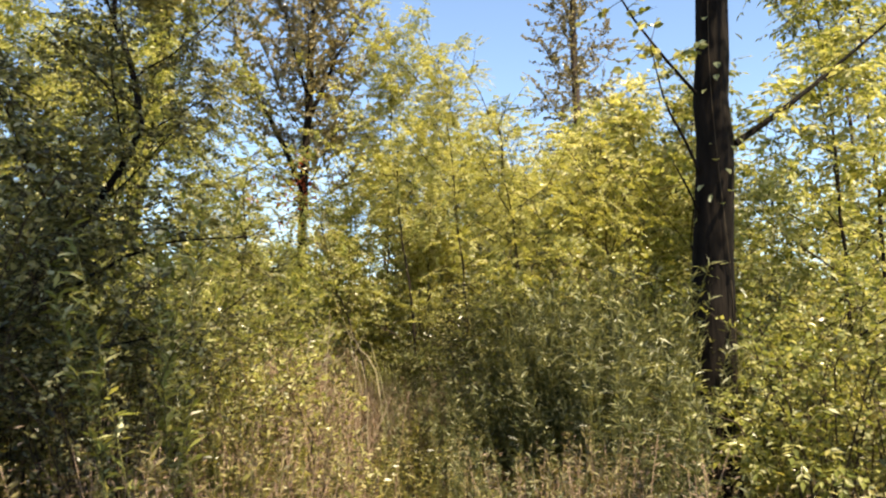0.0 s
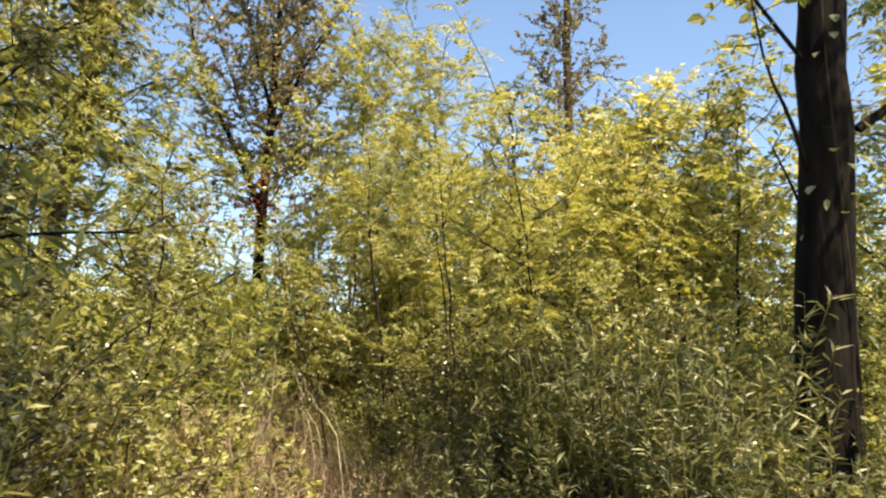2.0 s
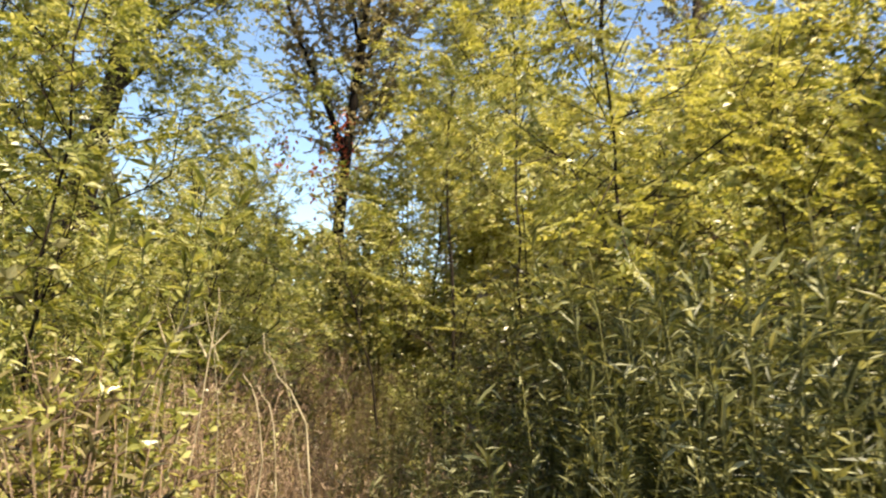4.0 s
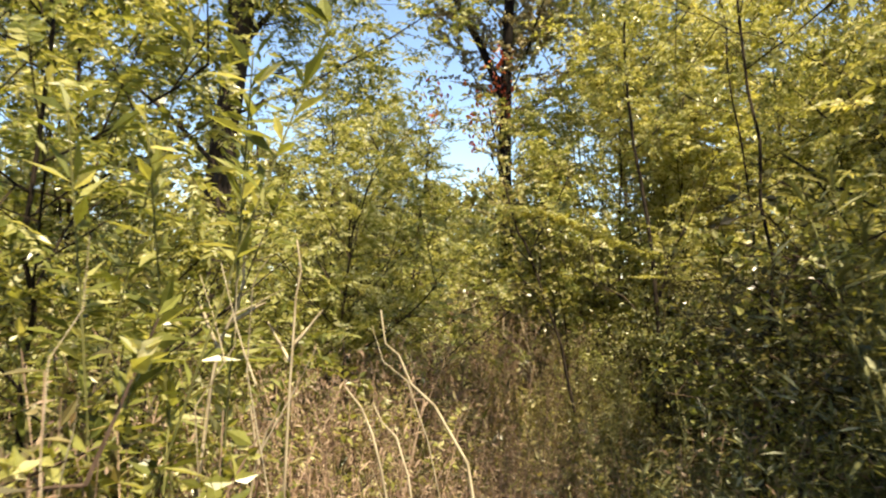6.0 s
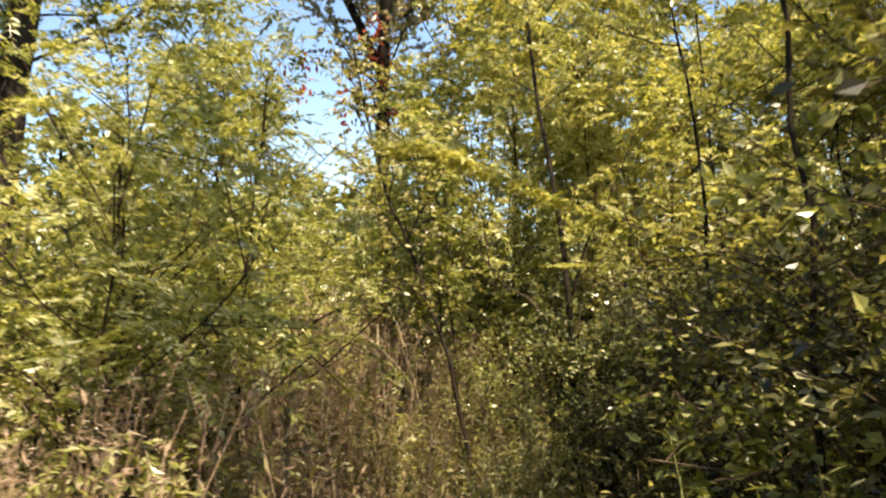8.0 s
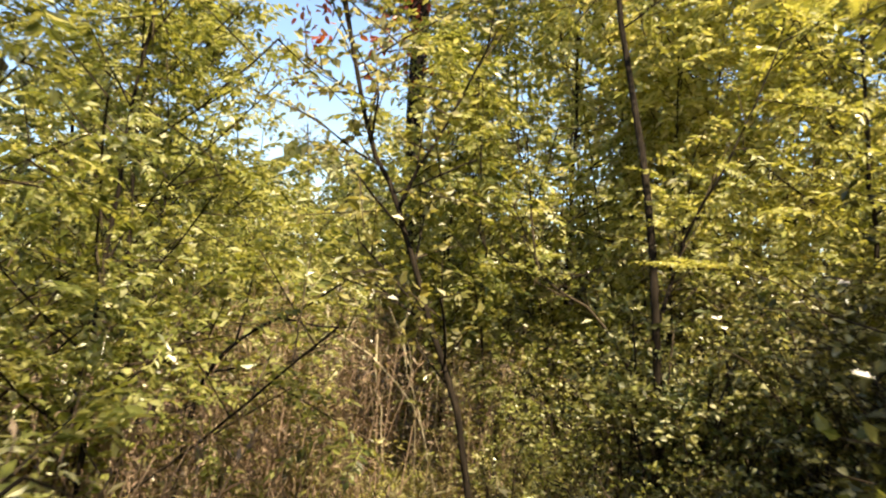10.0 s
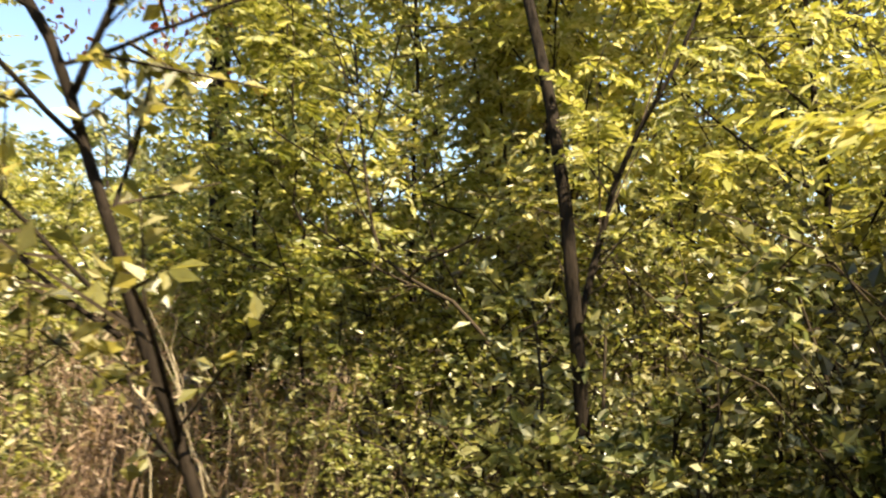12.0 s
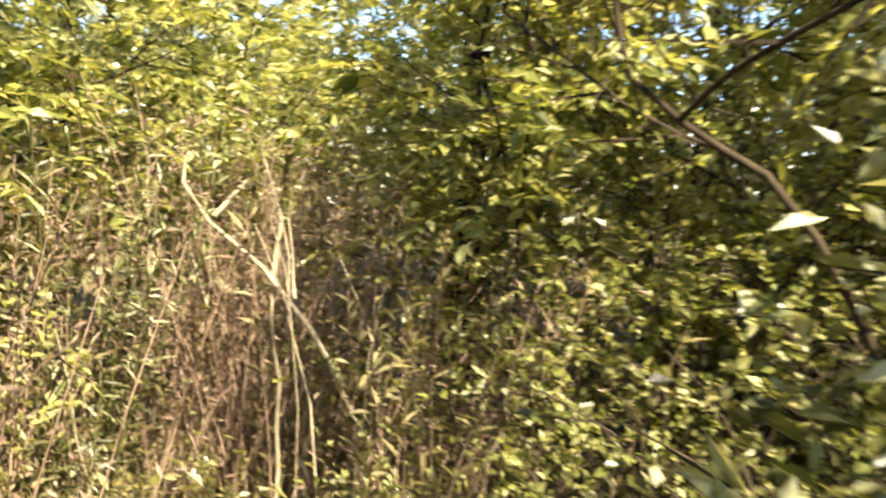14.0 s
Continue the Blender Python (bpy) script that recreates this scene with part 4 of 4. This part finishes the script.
# tall stalks right beside the trail
for k, x, y, sc in (("mixed", -1.0, 5.6, 1.0), ("mixed", -0.85, 6.2, 1.15), ("mixed", -1.1, 6.7, 1.2), ("mixed", -1.5, 6.3, 1.1), ("dry", -1.15, 7.4, 1.1), ("green", -0.75, 5.4, 1.1),
                    ("green", -1.2, 5.0, 1.3), ("mixed", -1.5, 7.3, 1.2), ("dry", -1.3, 8.2, 1.0), ("dry", -1.7, 8.8, 1.05), ("mixed", -1.35, 9.3, 0.95),
                    ("willow", 1.05, 6.2, 0.95), ("willow", 1.3, 6.8, 1.05), ("willow", 0.75, 7.2, 0.95), ("willow", 1.0, 7.7, 1.0), ("willow", 0.6, 8.2, 0.95),
                    ("willow", 1.6, 7.4, 1.1), ("willow", 1.1, 5.4, 0.85), ("mixed", 0.95, 5.0, 0.9), ("green", -2.2, 14.6, 1.1), ("mixed", -2.5, 15.2, 1.15), ("green", -2.4, 15.1, 1.2), ("mixed", -2.9, 14.9, 1.15),
                    ("dry", -2.6, 16.0, 1.1), ("dry", -2.3, 13.9, 1.0), ("mixed", -3.0, 15.7, 1.15), ("dry", -2.9, 16.6, 1.2), ("mixed", -1.8, 14.2, 0.9), ("dry", -3.3, 14.3, 1.1), ("dry", -2.0, 14.0, 1.0), ("mixed", -2.4, 14.3, 1.1), ("mixed", -2.7, 14.6, 1.3), ("mixed", -2.1, 15.0, 1.15), ("mixed", -2.9, 15.3, 1.3), ("dry", -2.5, 13.6, 1.2),
                    ("mixed", -3.2, 15.0, 1.2), ("dry", -2.7, 16.3, 1.3), ("dry", -3.5, 15.5, 1.35), ("green", -1.8, 14.9, 1.0), ("dry", -2.2, 16.4, 1.2), ("green", -1.6, 14.5, 0.9), ("green", -1.9, 15.6, 0.9),
                    ("green", -1.2, 9.6, 1.1), ("green", -1.5, 10.1, 1.2), ("dry", -1.9, 9.5, 1.1), ("lance", -1.6, 8.5, 0.6), ("dry", -2.1, 8.2, 1.1),
                    ("dry", -1.2, 11.2, 0.8), ("mixed", -1.6, 11.6, 1.0), ("dry", -1.9, 11.0, 1.05), ("dry", -2.0, 12.0, 1.0), ("green", -1.7, 12.7, 1.1), ("dry", -2.3, 13.0, 1.1),
                    ("mixed", -1.5, 15.1, 1.05), ("mixed", -1.7, 15.7, 1.15), ("mixed", -2.3, 16.0, 1.25), ("mixed", -2.8, 15.0, 1.2), ("mixed", -2.6, 16.8, 1.35), ("dry", -3.0, 16.4, 1.4), ("green", -1.4, 14.2, 0.9), ("dry", -3.3, 16.9, 1.4), ("green", -2.7, 15.5, 1.25),
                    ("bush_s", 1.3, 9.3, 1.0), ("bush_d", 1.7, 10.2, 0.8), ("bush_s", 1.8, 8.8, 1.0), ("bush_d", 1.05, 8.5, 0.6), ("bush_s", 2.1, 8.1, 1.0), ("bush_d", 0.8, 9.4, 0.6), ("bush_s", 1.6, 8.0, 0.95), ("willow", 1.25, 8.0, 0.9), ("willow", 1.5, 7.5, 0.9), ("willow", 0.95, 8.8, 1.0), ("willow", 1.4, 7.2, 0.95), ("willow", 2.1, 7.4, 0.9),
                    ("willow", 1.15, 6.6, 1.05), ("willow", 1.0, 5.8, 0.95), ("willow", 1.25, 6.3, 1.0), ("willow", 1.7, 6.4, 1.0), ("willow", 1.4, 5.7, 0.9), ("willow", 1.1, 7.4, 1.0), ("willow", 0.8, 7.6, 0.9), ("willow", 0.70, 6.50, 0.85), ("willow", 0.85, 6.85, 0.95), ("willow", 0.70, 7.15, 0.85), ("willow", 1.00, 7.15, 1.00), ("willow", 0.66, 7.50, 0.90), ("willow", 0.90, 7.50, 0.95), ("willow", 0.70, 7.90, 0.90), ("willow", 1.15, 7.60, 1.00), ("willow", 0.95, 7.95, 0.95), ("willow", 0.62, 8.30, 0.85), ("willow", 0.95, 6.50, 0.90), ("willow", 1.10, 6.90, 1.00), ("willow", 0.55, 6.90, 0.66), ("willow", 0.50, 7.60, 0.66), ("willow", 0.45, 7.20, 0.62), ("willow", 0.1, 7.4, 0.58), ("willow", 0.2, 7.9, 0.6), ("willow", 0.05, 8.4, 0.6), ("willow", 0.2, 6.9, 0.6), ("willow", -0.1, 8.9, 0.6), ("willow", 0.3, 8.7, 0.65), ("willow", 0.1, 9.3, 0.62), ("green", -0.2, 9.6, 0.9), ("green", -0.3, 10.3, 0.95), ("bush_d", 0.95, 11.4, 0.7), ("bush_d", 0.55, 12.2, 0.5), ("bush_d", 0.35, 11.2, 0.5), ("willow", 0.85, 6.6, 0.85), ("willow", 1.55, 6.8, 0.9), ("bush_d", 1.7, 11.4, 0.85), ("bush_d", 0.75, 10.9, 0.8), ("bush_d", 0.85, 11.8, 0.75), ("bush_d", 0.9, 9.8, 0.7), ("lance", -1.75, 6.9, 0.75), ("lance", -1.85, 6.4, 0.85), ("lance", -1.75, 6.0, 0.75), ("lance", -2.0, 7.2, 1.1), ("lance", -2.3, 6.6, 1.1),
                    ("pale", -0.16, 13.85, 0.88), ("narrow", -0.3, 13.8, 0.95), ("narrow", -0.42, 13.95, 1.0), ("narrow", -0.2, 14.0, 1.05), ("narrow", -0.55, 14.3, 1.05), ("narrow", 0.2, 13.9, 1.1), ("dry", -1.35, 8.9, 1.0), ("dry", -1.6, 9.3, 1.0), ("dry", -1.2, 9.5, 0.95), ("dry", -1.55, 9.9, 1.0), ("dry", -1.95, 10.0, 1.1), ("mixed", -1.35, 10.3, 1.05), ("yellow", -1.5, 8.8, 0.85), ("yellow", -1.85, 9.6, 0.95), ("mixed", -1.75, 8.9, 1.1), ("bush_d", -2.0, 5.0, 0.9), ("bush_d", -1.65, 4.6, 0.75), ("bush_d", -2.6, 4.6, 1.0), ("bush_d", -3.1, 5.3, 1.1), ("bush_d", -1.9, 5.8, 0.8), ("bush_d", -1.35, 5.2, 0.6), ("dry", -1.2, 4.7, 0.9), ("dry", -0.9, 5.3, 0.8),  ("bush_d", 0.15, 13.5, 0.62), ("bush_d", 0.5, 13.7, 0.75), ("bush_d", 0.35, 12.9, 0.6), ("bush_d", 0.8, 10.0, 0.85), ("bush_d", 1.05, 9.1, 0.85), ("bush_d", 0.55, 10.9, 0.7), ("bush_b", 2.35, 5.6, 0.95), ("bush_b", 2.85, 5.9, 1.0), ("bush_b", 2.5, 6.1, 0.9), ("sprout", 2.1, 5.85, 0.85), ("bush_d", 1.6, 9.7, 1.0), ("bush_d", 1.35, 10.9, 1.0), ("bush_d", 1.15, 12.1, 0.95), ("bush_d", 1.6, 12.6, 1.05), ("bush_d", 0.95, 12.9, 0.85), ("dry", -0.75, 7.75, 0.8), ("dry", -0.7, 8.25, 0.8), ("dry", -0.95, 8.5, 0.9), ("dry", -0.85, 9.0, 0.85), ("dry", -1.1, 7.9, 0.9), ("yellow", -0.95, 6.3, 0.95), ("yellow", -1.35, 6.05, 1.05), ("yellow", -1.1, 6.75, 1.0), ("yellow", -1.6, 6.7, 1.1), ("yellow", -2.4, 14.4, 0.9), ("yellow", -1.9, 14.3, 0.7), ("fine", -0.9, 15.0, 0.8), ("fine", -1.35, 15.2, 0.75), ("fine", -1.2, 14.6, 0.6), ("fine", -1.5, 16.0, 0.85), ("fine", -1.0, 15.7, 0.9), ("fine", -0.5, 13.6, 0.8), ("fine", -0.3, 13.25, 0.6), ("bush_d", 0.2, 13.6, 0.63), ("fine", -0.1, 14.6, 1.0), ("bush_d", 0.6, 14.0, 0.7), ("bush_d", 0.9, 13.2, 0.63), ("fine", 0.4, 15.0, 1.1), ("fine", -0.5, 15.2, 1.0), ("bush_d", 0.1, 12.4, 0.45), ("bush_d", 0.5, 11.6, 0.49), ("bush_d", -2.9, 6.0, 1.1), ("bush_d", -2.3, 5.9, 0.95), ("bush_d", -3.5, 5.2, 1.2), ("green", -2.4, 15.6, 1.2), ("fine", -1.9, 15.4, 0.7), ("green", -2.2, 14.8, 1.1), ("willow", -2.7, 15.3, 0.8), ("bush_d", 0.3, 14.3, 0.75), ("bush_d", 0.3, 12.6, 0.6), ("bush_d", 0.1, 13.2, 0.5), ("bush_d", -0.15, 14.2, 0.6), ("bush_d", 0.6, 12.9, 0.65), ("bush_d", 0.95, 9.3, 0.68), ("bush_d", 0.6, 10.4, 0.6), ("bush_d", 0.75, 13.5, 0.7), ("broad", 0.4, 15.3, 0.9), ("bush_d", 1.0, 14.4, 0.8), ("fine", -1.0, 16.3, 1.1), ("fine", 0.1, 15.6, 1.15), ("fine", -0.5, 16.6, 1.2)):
    plant(k, x, y, sc)
for n, y in enumerate(np.arange(3.4, 13.6, 0.42)):
    x = float(np.interp(y, TRAIL[:, 1], TRAIL[:, 0])) + rng.uniform(-0.3, 0.3)
    plant(("green", "willow", "mixed", "green", "willow")[n % 5], x, y, (0.95, 0.52, 0.7, 0.85, 0.5)[n % 5])
# left of the trail
scatter(24, (-4.5, -0.9), (4.6, 8.0), dict(bush_d=3, dry=3, mixed=4, lance=2), 0.75, 1.0)
scatter(20, (-5.5, -2.5), (8.0, 13.0), dict(bush_b=4, bush_a=2, sprout=2, dry=2), 0.8, 1.0)
scatter(16, (-2.6, -1.0), (8.0, 13.2), dict(dry=1, mixed=4, green=4), 0.75, 1.0)
scatter(14, (-4.5, -1.6), (13.0, 17.5), dict(dry=3, mixed=3, green=4), 0.8, 1.1)
scatter(11, (-8.5, -4.0), (8.0, 19.0), dict(bush_a=3, bush_b=3, sprout=2), 0.9, 1.3)
# right of the trail
scatter(8, (0.7, 2.4), (4.6, 8.5), dict(willow=6, mixed=1), 0.7, 0.9)
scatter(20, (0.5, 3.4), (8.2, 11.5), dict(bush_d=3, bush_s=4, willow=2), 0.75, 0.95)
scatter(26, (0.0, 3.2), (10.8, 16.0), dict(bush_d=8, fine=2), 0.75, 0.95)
scatter(10, (2.6, 6.0), (5.0, 14.0), dict(bush_a=3, bush_b=3, sprout=3), 0.9, 1.3)
# beyond
scatter(13, (-5.0, 4.0), (16.5, 21.0), dict(bush_a=3, bush_b=3, sprout=2), 0.9, 1.4)
for k, x, y, sc in (("clump", -3.6, 11.9, 0.75), ("clump", -4.6, 11.3, 0.95), ("clump", -5.4, 13.4, 1.0), ("clump", -3.6, 17.2, 1.1), ("clump", -2.0, 19.8, 1.2), ("clump", -4.6, 19.6, 1.3), ("gold", -0.6, 19.6, 1.3), ("gold", 0.6, 17.8, 1.1), ("clump", 2.2, 16.4, 1.2),
                    ("clump", -6.6, 16.0, 1.4), ("clump", -7.6, 13.0, 1.5), ("clump", -6.0, 20.5, 1.4), ("clump", 4.2, 18.6, 1.5), ("gold", 1.8, 20.6, 1.3),
                    ("gold", -1.9, 22.6, 1.7), ("clump", -4.0, 23.5, 1.5), ("clump", 0.4, 23.4, 1.5), ("clump", 3.4, 23.0, 1.6),
                    ("gold", 2.2, 11.0, 0.75), ("clump", 4.2, 12.4, 1.5), ("clump", 5.8, 14.6, 1.6), ("clump", 4.8, 7.0, 1.3),
                    ("clump", -5.6, 8.6, 1.2), ("clump", -7.0, 9.6, 1.4), ("clump", 2.0, 14.8, 1.0), ("gold", -0.2, 18.2, 1.3), ("clump", 3.1, 6.9, 0.8)):
    plant(k, x, y, sc)
# behind and beside the start
scatter(6, (-6.0, 6.0), (-5.0, 2.0), dict(bush_a=3, bush_b=3, mixed=3), 0.8, 1.2, 0.6)


# ---- the wood farther off ----
far_tree = tree("far_tree", "distant yellow-green tree at the wood's edge", [(0, 0, -0.1), (0.1, 0, 2), (0.1, 0.1, 4), (0.2, 0.1, 5.5)], 0.09, 0.02, 15, (0.3, 5.2), 2.3, "leaf",
                dict(twigs=5, twig=0.7, leaves=28, size=0.205, aspect=0.55), LIME_LEAF, SHADE_TONED_BARK, "distant trees", sides=5)
far_bare = tree("far_tree", "distant half-bare tree with brownish leaves", [(0, 0, -0.1), (0.1, 0, 3), (0.0, 0.1, 6), (0.2, 0.1, 9)], 0.11, 0.03, 12, (2.0, 8.5), 2.4, "leaf",
                dict(SPARSE, twigs=6, size=0.1, leaves=16), SPARSE_LEAF, GREY_BARK, "distant trees", sides=6)
far_tree.matrix_basis = pose(6.0, 21.0, 0)
far_bare.matrix_basis = pose(7.5, 24.0, 0)
for n in range(66):
    a = rng.uniform(0, 360) if n >= 60 else rng.uniform(-60, -20) if n >= 48 else rng.uniform(-44, 40)
    d = rng.uniform(21, 27) if n < 26 else rng.uniform(26, 46)
    x, y = math.sin(radians(a)) * d, 4 + math.cos(radians(a)) * d
    bare = rng.uniform() < 0.22
    s = rng.uniform(0.7, 1.05) * (1.25 if a > 8 else 0.8)
    copy_thing(far_bare if bare else far_tree, pose(x, y, float(ground_height(x, y)) - 0.1, 0, 0, rng.uniform(0, 360)) @ Matrix.Scale(s, 4))

# ---- the woods beyond, low along the horizon ----
wq = Quads()
n = 28000
a, d = np.radians(rng.uniform(-85, 75, n)), rng.uniform(25, 60, n)
top = 5.0 + 1.2 * np.sin(a * 9.0) + 0.8 * np.sin(a * 23.0 + 1.0) + 0.045 * (d - 27)
wx, wy = np.sin(a) * d, 4 + np.cos(a) * d
b = np.stack([wx, wy, ground_height(wx, wy) + top * rng.uniform(0, 1.0, n) ** 0.8], -1)
wl = rng.uniform(0.3, 0.75, n)
wq.leaves(b, rand_unit(n), rand_unit(n), wl, wl * 0.6)
tagged(new("far_woods", wq.mesh("far_woods", SHADE_TONED_LEAF)), "dull green woods low along the horizon", "woods", kind="stuff")

# ---- grass and litter ----
gq = Quads()
n = 16000
px_, py_ = rng.uniform(-6, 5, n), rng.uniform(0.5, 19, n)
b = np.stack([px_, py_, ground_height(px_, py_)], -1)
gq.leaves(b, np.array([0, 0, 1.0]) + 0.45 * rand_unit(n), rand_unit(n) * np.array([1, 1, 0.2]), rng.uniform(0.15, 0.5, n), rng.uniform(0.004, 0.01, n))
tagged(new("grass", gq.mesh("grass", GRASS_BLADE)), "thin dry grass between the weeds", "grass", kind="stuff")

# pale dead stalks that stand out from the weeds
def dead_stalk(knots, r, forks=()):
    o = np.array(knots[0], float)
    ob = thing("dead_stalk", "pale dry dead stalk standing among weeds", "stalk", "dead stalks", knots[0])
    sq = Quads(); sq.tube(curve_points(knots, 9) - o + rng.normal(size=(9, 3)) * 0.011, np.linspace(r * 0.6, r * 0.25, 9), 6)
    part("stalk", sq, STALK, ob, smooth=True)
    for a, b in forks:
        fq = Quads(); fq.tube(branch_line(np.array(a) - o, np.array(b, float) - np.array(a), float(np.linalg.norm(np.array(b) - np.array(a))), 0.05, 5), np.linspace(r * 0.6, r * 0.25, 5), 5)
        part("side_branch", fq, STALK, ob, smooth=True)


dead_stalk([(-2.2, 15.65, 0.0), (-2.21, 15.65, 0.58), (-2.27, 15.65, 1.03)], 0.016)
dead_stalk([(-1.8, 15.65, 0.0), (-1.91, 15.65, 0.53), (-2.03, 15.65, 0.78), (-2.27, 15.65, 1.04), (-2.56, 15.65, 1.28), (-2.65, 15.65, 1.42)], 0.02,
           [((-2.24, 15.65, 1.02), (-2.16, 15.6, 1.16)), ((-2.27, 15.65, 1.04), (-2.28, 15.7, 1.25)), ((-2.5, 15.65, 1.24), (-2.42, 15.7, 1.36))])
dead_stalk([(-2.5, 15.2, 0.0), (-2.6, 15.2, 0.6), (-2.85, 15.2, 1.1)], 0.006)
dead_stalk([(-2.9, 15.4, 0.0), (-2.75, 15.4, 0.5), (-2.95, 15.4, 0.95)], 0.006)
dead_stalk([(-0.62, 6.95, 0.0), (-0.68, 6.92, 0.9), (-0.72, 6.9, 1.47), (-0.68, 6.9, 1.6)], 0.003, [((-0.71, 6.9, 1.4), (-0.78, 6.93, 1.58)), ((-0.7, 6.9, 1.3), (-0.62, 6.93, 1.45))])
dead_stalk([(-1.1, 7.3, 0.0), (-1.06, 7.3, 1.0), (-0.98, 7.3, 1.5), (-0.92, 7.3, 1.66)], 0.0032, [((-1.0, 7.3, 1.4), (-1.1, 7.35, 1.58)), ((-0.98, 7.3, 1.5), (-0.88, 7.33, 1.55))])
dead_stalk([(-0.35, 7.3, 0.0), (-0.45, 7.3, 0.8), (-0.58, 7.3, 1.3), (-0.66, 7.3, 1.47)], 0.0035)
dead_stalk([(-0.9, 6.6, 0.0), (-0.86, 6.62, 0.8), (-0.9, 6.65, 1.35), (-0.86, 6.7, 1.62)], 0.003, [((-0.88, 6.64, 1.2), (-0.8, 6.6, 1.4))])
dead_stalk([(-0.75, 8.0, 0.0), (-0.8, 8.0, 0.6), (-0.95, 8.0, 1.05)], 0.005)
dead_stalk([(-1.24, 7.5, 0.0), (-1.24, 7.5, 0.7), (-1.19, 7.5, 1.18), (-1.12, 7.5, 1.43), (-1.08, 7.5, 1.54), (-1.05, 7.5, 1.66)], 0.011, [((-1.1, 7.5, 1.48), (-1.02, 7.52, 1.52)), ((-1.13, 7.5, 1.4), (-1.2, 7.52, 1.52))])
dead_stalk([(-1.04, 7.6, 0.0), (-1.02, 7.6, 0.8), (-1.0, 7.6, 1.3), (-0.98, 7.6, 1.54), (-0.985, 7.6, 1.66)], 0.009, [((-0.99, 7.6, 1.42), (-0.92, 7.62, 1.5)), ((-1.0, 7.6, 1.38), (-1.07, 7.62, 1.47))])
dead_stalk([(-0.5, 7.7, 0.0), (-0.51, 7.7, 0.7), (-0.61, 7.7, 1.18), (-0.71, 7.7, 1.3), (-0.77, 7.7, 1.39), (-0.82, 7.7, 1.49)], 0.009)
dead_stalk([(-0.68, 7.5, 0.0), (-0.69, 7.5, 0.8), (-0.73, 7.5, 1.17), (-0.8, 7.5, 1.34)], 0.008)
dead_stalk([(-0.63, 7.52, 0.0), (-0.64, 7.52, 0.8), (-0.68, 7.52, 1.17), (-0.76, 7.52, 1.3)], 0.007)
dead_stalk([(-1.12, 7.5, 0.0), (-1.08, 7.5, 0.8), (-1.02, 7.5, 1.17), (-0.96, 7.5, 1.3)], 0.008, [((-1.03, 7.5, 1.15), (-1.05, 7.5, 1.28))])
for n in range(16):
    x, y, h = rng.uniform(-3.4, -1.6), rng.uniform(14.4, 16.8), rng.uniform(0.8, 1.6)
    dx, dy = rng.uniform(-0.5, 0.25), rng.uniform(-0.2, 0.2)
    p = [(x, y, 0.0), (x + dx * 0.3, y + dy * 0.3, h * 0.4), (x + dx * 0.65, y + dy * 0.6, h * 0.75), (x + dx, y + dy, h)]
    dead_stalk(p, rng.uniform(0.005, 0.008), [(p[2], (p[2][0] + rng.uniform(-0.2, 0.2), y + dy, p[2][2] + 0.2))])

# low growth that covers the ground: green herbs off the trail, dry brown leaves in it
def ground_cover(name, label, material, n, m, xr, yr, height, keep, size, aspect, upright):
    hq = Quads()
    cx, cy = rng.uniform(*xr, n), rng.uniform(*yr, n)
    d = np.array([off_trail(x, y) for x, y in zip(cx, cy)])
    ok = keep(d); cx, cy, n = cx[ok], cy[ok], int(ok.sum())
    b = np.repeat(np.stack([cx, cy, ground_height(cx, cy)], -1), m, 0)
    b += np.stack([rng.normal(size=n * m) * 0.16, rng.normal(size=n * m) * 0.16, rng.uniform(0.03, height, n * m)], -1)
    sz = rng.uniform(*size, n * m)
    hq.leaves(b, rng.normal(size=(n * m, 3)) * np.array([1, 1, 0.4]) + np.array([0, 0, upright]), np.array([0, 0, 1.0]) + 0.6 * rand_unit(n * m), sz, sz * aspect)
    tagged(new(name, hq.mesh(name, material)), label, name.replace("_", " "), kind="stuff")


ground_cover("herbs", "low leafy green herbs covering the ground", OLIVE_LEAF, 1900, 18, (-6, 5), (1.5, 19), 0.6, lambda d: d > 0.3, (0.03, 0.075), 0.5, 0.0)
ground_cover("dry_undergrowth", "withered brown leaves and stems along the trail", HALF_DRY_LEAF, 450, 26, (-2.6, 1.4), (3.0, 17.0), 0.55, lambda d: d < 1.3, (0.04, 0.1), 0.2, 0.5)
